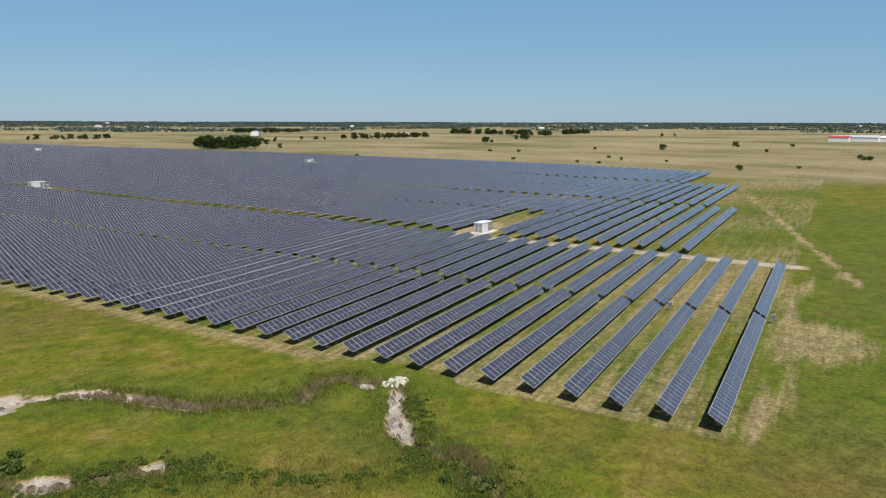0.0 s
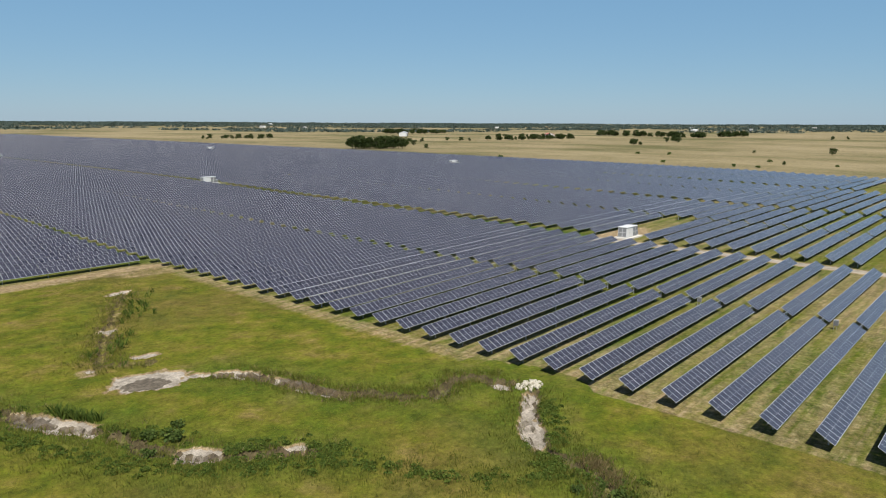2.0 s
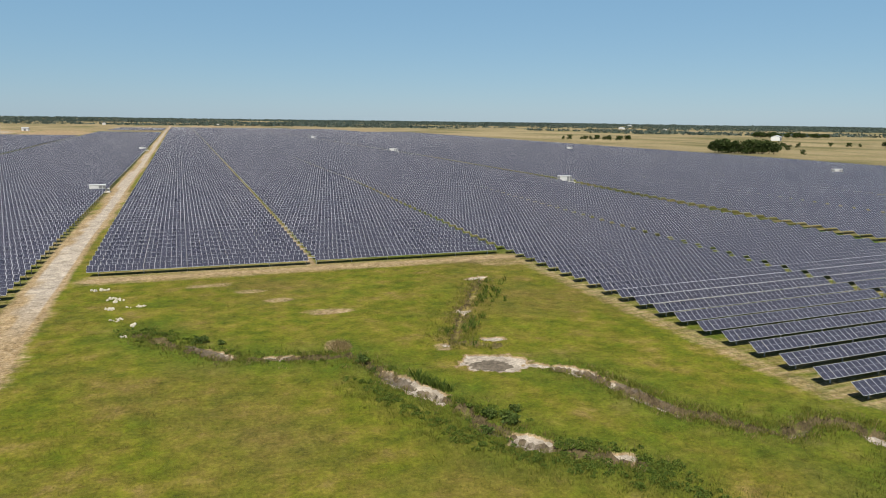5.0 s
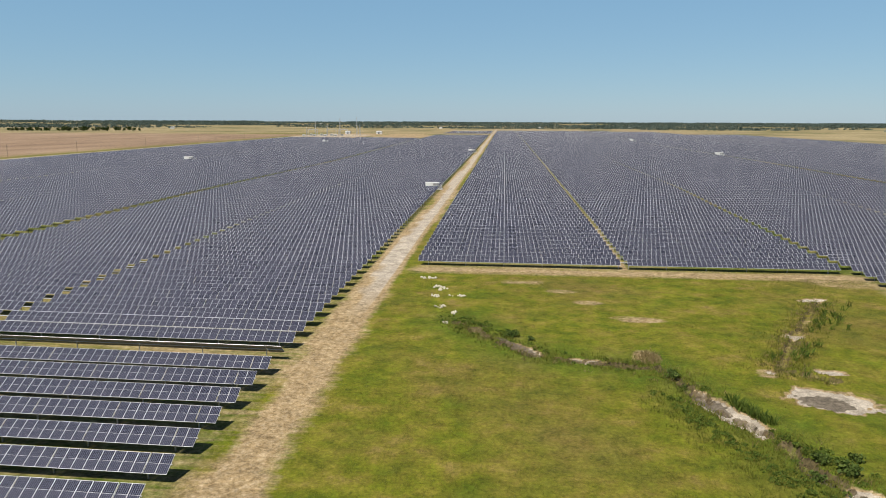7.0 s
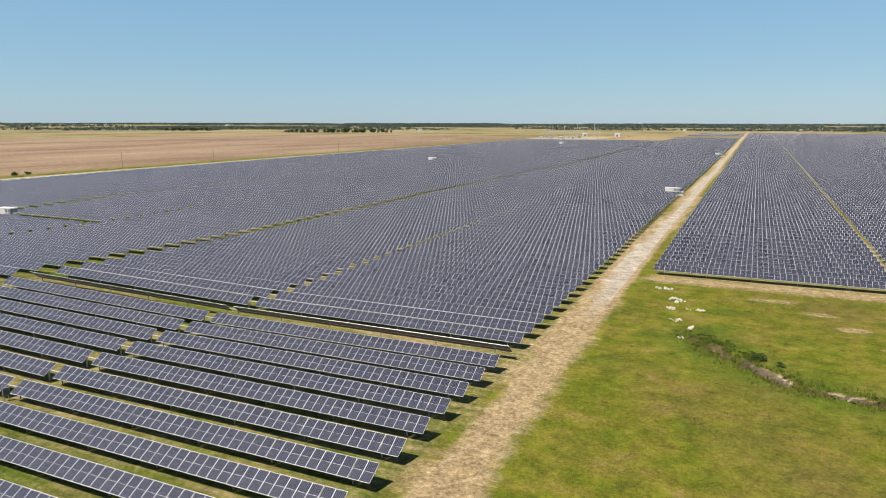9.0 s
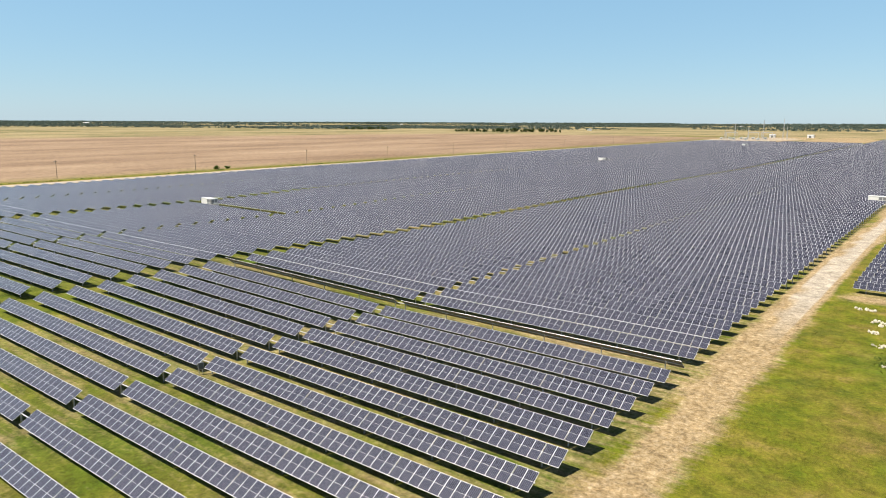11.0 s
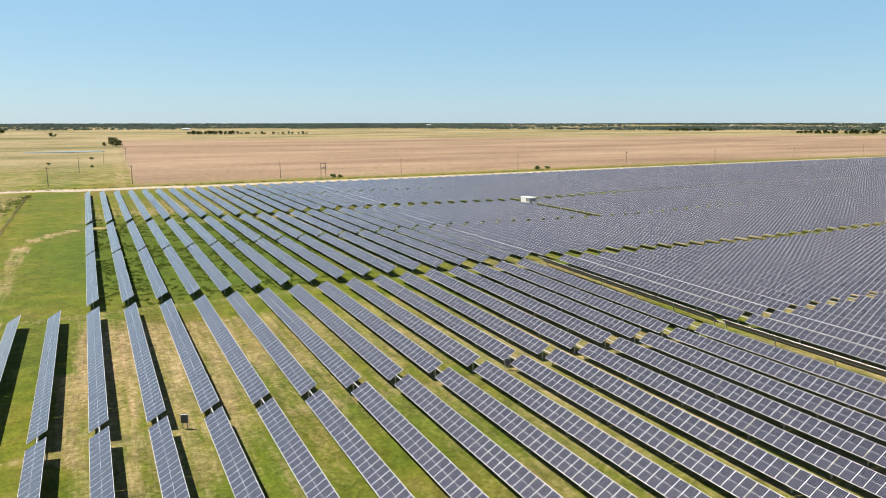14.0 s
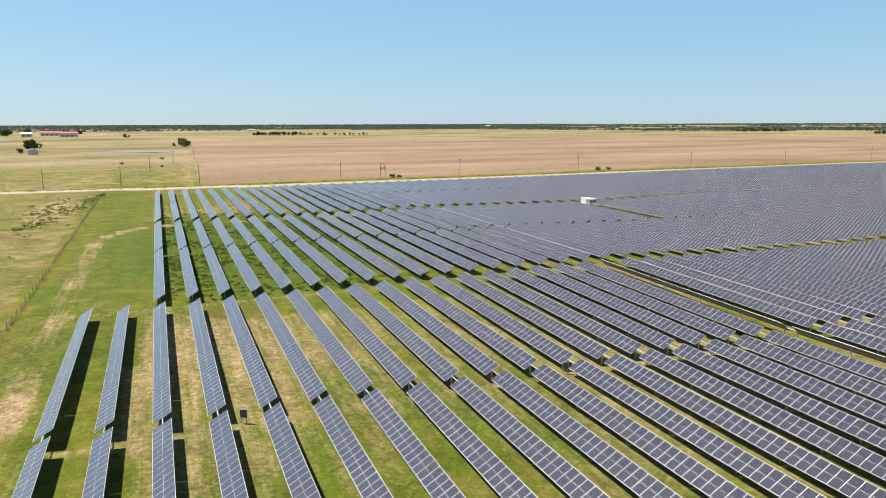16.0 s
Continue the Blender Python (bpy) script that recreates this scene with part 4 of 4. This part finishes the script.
def transformer_bank(x, y):
    root = new("pole_transformer_bank")
    for s in (-1.3, 1.3):
        bm = bmesh.new()
        cylinder_into(bm, (0, s, -1), (0, s, 7.5), 0.17, 0.12, 8)
        part("pole", bm, M_POLE, root)
    for z in (4.2, 7.0):
        bm = bmesh.new()
        box_into(bm, -0.1, 0.1, -1.9, 1.9, z, z + 0.2)
        part("crossbeam", bm, M_POLE, root)
    for s in (-0.85, 0.0, 0.85):
        bm = bmesh.new()
        cylinder_into(bm, (0.35, s, 4.5), (0.35, s, 5.6), 0.26, 0.26, 12)
        can = part("transformer_can", bm, M_STEEL, root)
        bm = bmesh.new()
        cylinder_into(bm, (0.35, s, 5.6), (0.35, s, 5.95), 0.06, 0.04, 6)
        part("bushing", bm, M_STEEL, can)
    root.matrix_basis = Matrix.Translation((x, y, z_at(x, y)))
    return tagged(root, "two wooden poles carrying three grey transformer cans", "transformers")


def fence(points, spacing=4.0):
    root = new("wire_fence")
    for (ax, ay), (bx, by) in zip(points, points[1:]):
        n = max(1, round(math.hypot(bx - ax, by - ay) / spacing))
        me = None
        for i in range(n):
            x, y = ax + (bx - ax) * i / n, ay + (by - ay) * i / n
            if me is None:
                bm = bmesh.new()
                cylinder_into(bm, (0, 0, -0.5), (0, 0, 1.25), 0.06, 0.05, 6)
                me = to_mesh("fence_post", bm, M_POLE)
            link("fence_post", me, root, Matrix.Translation((x, y, z_at(x, y))))
        for h in (0.35, 0.75, 1.15):
            bm = bmesh.new()
            for i in range(n):
                p = [(ax + (bx - ax) * k / n, ay + (by - ay) * k / n) for k in (i, i + 1)]
                cylinder_into(bm, (*p[0], z_at(*p[0]) + h), (*p[1], z_at(*p[1]) + h), 0.012, sides=4)
            part("wire", bm, M_STEEL, root)
    return tagged(root, "low wire fence on wooden posts along the pasture", "fence")


M_REDROOF = plain("red_metal_roof", (0.36, 0.07, 0.06), 0.5, 0.2, 0.1, 1.0)
M_GREYROOF = plain("grey_metal_roof", (0.42, 0.43, 0.44), 0.5, 0.3, 0.1, 1.0)


def barn(x, y, w, d, h, turn, roof, walls=None):
    root = new("barn")
    bm = bmesh.new()
    box_into(bm, -w / 2, w / 2, -d / 2, d / 2, -1, h)
    part("wall", bm, walls or M_WHITE, root)
    bm = bmesh.new()
    e, t = 0.5, h + d * 0.18
    for s in (-1, 1):
        a = [(-w / 2 - e, s * (d / 2 + e), h - 0.05), (w / 2 + e, s * (d / 2 + e), h - 0.05), (w / 2 + e, 0, t), (-w / 2 - e, 0, t)]
        lo = [bm.verts.new(p) for p in a]
        hi = [bm.verts.new((p[0], p[1], p[2] + 0.18)) for p in a]
        for f in ((3, 2, 1, 0),):
            bm.faces.new([lo[i] for i in f])
        bm.faces.new(hi)
        for i in range(4):
            j = (i + 1) % 4
            bm.faces.new([lo[i], lo[j], hi[j], hi[i]])
    part("roof", bm, roof, root)
    for s in (-1, 1):
        bm = bmesh.new()
        vs = [bm.verts.new((s * (w / 2 - 0.05), yy, zz)) for yy, zz in ((-d / 2, h), (d / 2, h), (0, t))]
        vs2 = [bm.verts.new((s * (w / 2 - 0.25), v.co.y, v.co.z)) for v in vs]
        bm.faces.new(vs)
        bm.faces.new(list(reversed(vs2)))
        for i in range(3):
            j = (i + 1) % 3
            bm.faces.new([vs[i], vs2[i], vs2[j], vs[j]])
        part("gable", bm, walls or M_WHITE, root)
    for i in range(max(1, int(w // 9))):
        bm = bmesh.new()
        px = -w / 2 + 3 + i * 9
        box_into(bm, px, px + 3.4, -d / 2 - 0.08, -d / 2 - 0.004, 0, min(3.4, h - 0.4))
        part("door", bm, M_DARK, root)
    root.matrix_basis = Matrix.Translation((x, y, z_at(x, y))) @ Matrix.Rotation(radians(turn), 4, "Z")
    return root


def rock_pile(name, spots, label):
    root = new(name)
    rng = np.random.default_rng(77)
    meshes = []
    for k in range(4):
        bm = bmesh.new()
        bmesh.ops.create_icosphere(bm, subdivisions=1, radius=1.0)
        for v in bm.verts:
            v.co *= rng.uniform(0.7, 1.15)
        meshes.append(to_mesh("rock", bm, M_ROCK))
    for cx, cy, rx, ry, n in spots:
        for i in range(n):
            a, r = rng.uniform(0, 6.28), math.sqrt(rng.uniform())
            x, y, s = cx + rx * r * math.cos(a), cy + ry * r * math.sin(a), rng.uniform(0.14, 0.34)
            m = Matrix.Translation((x, y, z_at(x, y) + s * 0.25)) @ Euler((rng.uniform(0, 6), rng.uniform(0, 6), rng.uniform(0, 6))).to_matrix().to_4x4() @ Matrix.Diagonal((s * 1.2, s, s * 0.7, 1))
            link("rock", meshes[i % 4], root, m)
    return tagged(root, label, "rocks")


def substation():
    def lattice_mast(x, y, tall):
        root = new("lattice_mast")
        bm = bmesh.new()
        for sx in (-1, 1):
            for sy in (-1, 1):
                cylinder_into(bm, (sx * 0.9, sy * 0.9, -0.5), (sx * 0.25, sy * 0.25, tall), 0.14, 0.10, 4)
        part("leg_frame", bm, M_STEEL, root)
        bm = bmesh.new()
        for k in range(8):
            z0, z1 = tall * k / 8, tall * (k + 1) / 8
            a, b = 0.9 - 0.65 * k / 8, 0.9 - 0.65 * (k + 1) / 8
            for s in (-1, 1):
                cylinder_into(bm, (-a, s * a, z0), (b, s * b, z1), 0.06, sides=4)
                cylinder_into(bm, (s * a, -a, z0), (s * b, b, z1), 0.06, sides=4)
        part("bracing", bm, M_STEEL, root)
        root.matrix_basis = Matrix.Translation((x, y, z_at(x, y)))
        tagged(root, "tall grey steel lattice mast in the substation", "mast", "substation masts")

    for x, y, h in ((-310, 1090, 15), (-335, 1234, 24), (-289, 1227, 30), (-268, 1270, 32), (-300, 1180, 20), (-255, 1235, 20)):
        lattice_mast(x, y, h)
    for i, (x, y) in enumerate(((-325, 1180), (-300, 1210), (-275, 1190))):
        root = new("gantry")
        for s in (-8, 8):
            bm = bmesh.new()
            cylinder_into(bm, (s, 0, -0.5), (s, 0, 11), 0.35, 0.3, 6)
            part("column", bm, M_STEEL, root)
        bm = bmesh.new()
        box_into(bm, -8.4, 8.4, -0.35, 0.35, 10.2, 11)
        part("beam", bm, M_STEEL, root)
        root.matrix_basis = Matrix.Translation((x, y, z_at(x, y)))
        tagged(root, "grey steel gantry over the substation yard", "gantry", "substation gantries")
    for i in range(8):
        x, y = -332 + (i % 4) * 18, 1150 + (i // 4) * 45
        root = new("power_transformer")
        bm = bmesh.new()
        box_into(bm, -2.2, 2.2, -1.5, 1.5, -0.4, 3)
        bmesh.ops.bevel(bm, geom=list(bm.edges), offset=0.15, segments=1, affect="EDGES")
        part("tank", bm, M_WHITE, root)
        bm = bmesh.new()
        for k in range(5):
            box_into(bm, -2.0 + k * 0.9, -1.7 + k * 0.9, -2.3, -1.55, 0.3, 2.6)
        part("radiator", bm, M_STEEL, root)
        root.matrix_basis = Matrix.Translation((x, y, z_at(x, y)))
        tagged(root, "pale grey power transformer in the substation yard", "transformer", "substation transformers")
    for x, y, w in ((-240, 1345, 10), (-300, 1340, 9)):
        tagged(barn(x, y, w, 8, 4, 0, M_GREYROOF), "pale grey control building near the substation", "building", "substation buildings")


def overhead_lamp(x, y):
    root = new("steel_light_pole")
    bm = bmesh.new()
    cylinder_into(bm, (0, 0, -0.5), (0, 0, 13), 0.18, 0.12, 8)
    part("pole", bm, M_STEEL, root)
    bm = bmesh.new()
    box_into(bm, -2.4, 2.4, -0.5, 0.5, 12.2, 13.8)
    part("panel", bm, M_WHITE, root)
    root.matrix_basis = Matrix.Translation((x, y, z_at(x, y)))
    tagged(root, "white panel on a tall steel pole past the panels", "pole")


M_WATER = Nodes("pond_water").set(Base_Color=(0.05, 0.07, 0.08), Roughness=0.08, IOR=1.33).mat

for bx, by in ((169.5, 80.5), (163.2, 276.5), (163.5, 552.6), (166, 935), (-31.5, 309.5), (-30.5, 667), (-221.2, 477.5), (-221.2, 858), (-213, 143), (348, 292), (350, 589)):
    inverter_house(bx, by)
for bx, by in ((-74.6, 9.4), (-74.6, 47.6), (115.9, 19.6), (115.9, 40.4), (116.2, 4.0)):
    combiner_box(bx, by)

pole = utility_pole()
first = True
for px, py in ((-367, 21), (-364, 91), (-362, 158), (-359, 233), (-357, 315), (-357, 395), (-357, 478), (-358, 563), (-359, 680), (-361, 808), (-361, 957), (-357, -45), (-366, -14), (-460, -2), (-554, 13), (-610, 30), (-367, -117), (-367, -181)):
    m = Matrix.Translation((px, py, z_at(px, py)))
    if first:
        pole.matrix_basis, first = m, False
    else:
        copy_thing(pole, m)
transformer_bank(-361, 113)
fence([(-20, -19.0), (-328, -19.6)])
rock_pile("riprap", [(67.2, 42.0, 2.0, 1.3, 70)], "pile of pale limestone riprap at the creek head")
rock_pile("riprap", [(-14.0, 134.0, 1.8, 0.6, 22), (-11.1, 126.1, 1.4, 1.8, 22), (-11.4, 120.0, 0.9, 0.8, 12), (-7.7, 120.7, 1.6, 0.5, 16), (-10, 113.3, 0.9, 0.9, 10), (-7.4, 109.4, 0.7, 0.8, 7), (-8.4, 104.1, 0.5, 0.5, 5)],
          "scattered pale limestone rocks beside the dirt road")

tagged(barn(1185, -20, 60, 16, 6, 80, M_GREYROOF), "long white barn with a grey roof on dry pasture", "barn", "far farm buildings")
tagged(barn(1165, 0, 26, 14, 6, 80, M_REDROOF), "white barn with a red roof on dry pasture", "barn", "far farm buildings")
tagged(barn(1190, -62, 34, 14, 5.5, 80, M_WHITE), "white shed with a white roof on dry pasture", "barn", "far farm buildings")
tagged(barn(950, 925, 40, 14, 6, 40, M_GREYROOF), "grey-roofed barn among hedges", "barn", "far farm buildings")
tagged(barn(1100, 700, 32, 14, 5, 40, M_REDROOF), "low barn with a red roof on dry pasture", "barn", "far farm buildings")
tagged(barn(-770, -107, 9, 8, 4, 10, M_GREYROOF), "small grey-roofed shed beside a tree", "shed", "far farm buildings")
tagged(barn(-1680, -168, 34, 18, 7, 95, M_REDROOF), "long white building with a red roof", "barn", "far farm buildings")
tagged(barn(-1850, -222, 42, 18, 7, 95, M_REDROOF), "long white building with a red roof", "barn", "far farm buildings")
tagged(barn(-1720, -252, 20, 16, 6, 95, M_GREYROOF), "pale building with a grey roof", "barn", "far farm buildings")


def far_houses():
    rng = np.random.default_rng(3)
    for i in range(18):
        a = radians(rng.uniform(-100, 98))
        r = rng.uniform(2000, 4300)
        x, y = r * math.sin(a), r * math.cos(a)
        tagged(barn(x, y, rng.uniform(14, 30), rng.uniform(9, 13), rng.uniform(3.5, 6), rng.uniform(0, 180), M_WHITE if i % 3 else M_GREYROOF), "far white building among trees", "building", "far buildings on the horizon")


far_houses()
substation()
overhead_lamp(70, 1420)

bm = bmesh.new()
pond = [bm.verts.new((-778 + 13 * math.cos(a) * (1 + 0.2 * math.sin(3 * a)), -16 + 42 * math.sin(a) * (1 + 0.15 * math.cos(2 * a)), 0)) for a in np.linspace(0, 2 * math.pi, 28, endpoint=False)]
bm.faces.new(pond)
pw = new("pond_water", to_mesh("pond_water", bm, M_WATER))
pw.location.z = z_at(-778, -16) + 0.35
tagged(pw, "still grey farm pond in dry pasture", "pond", kind="structure")

plant_trees()
far_woods()
sow()
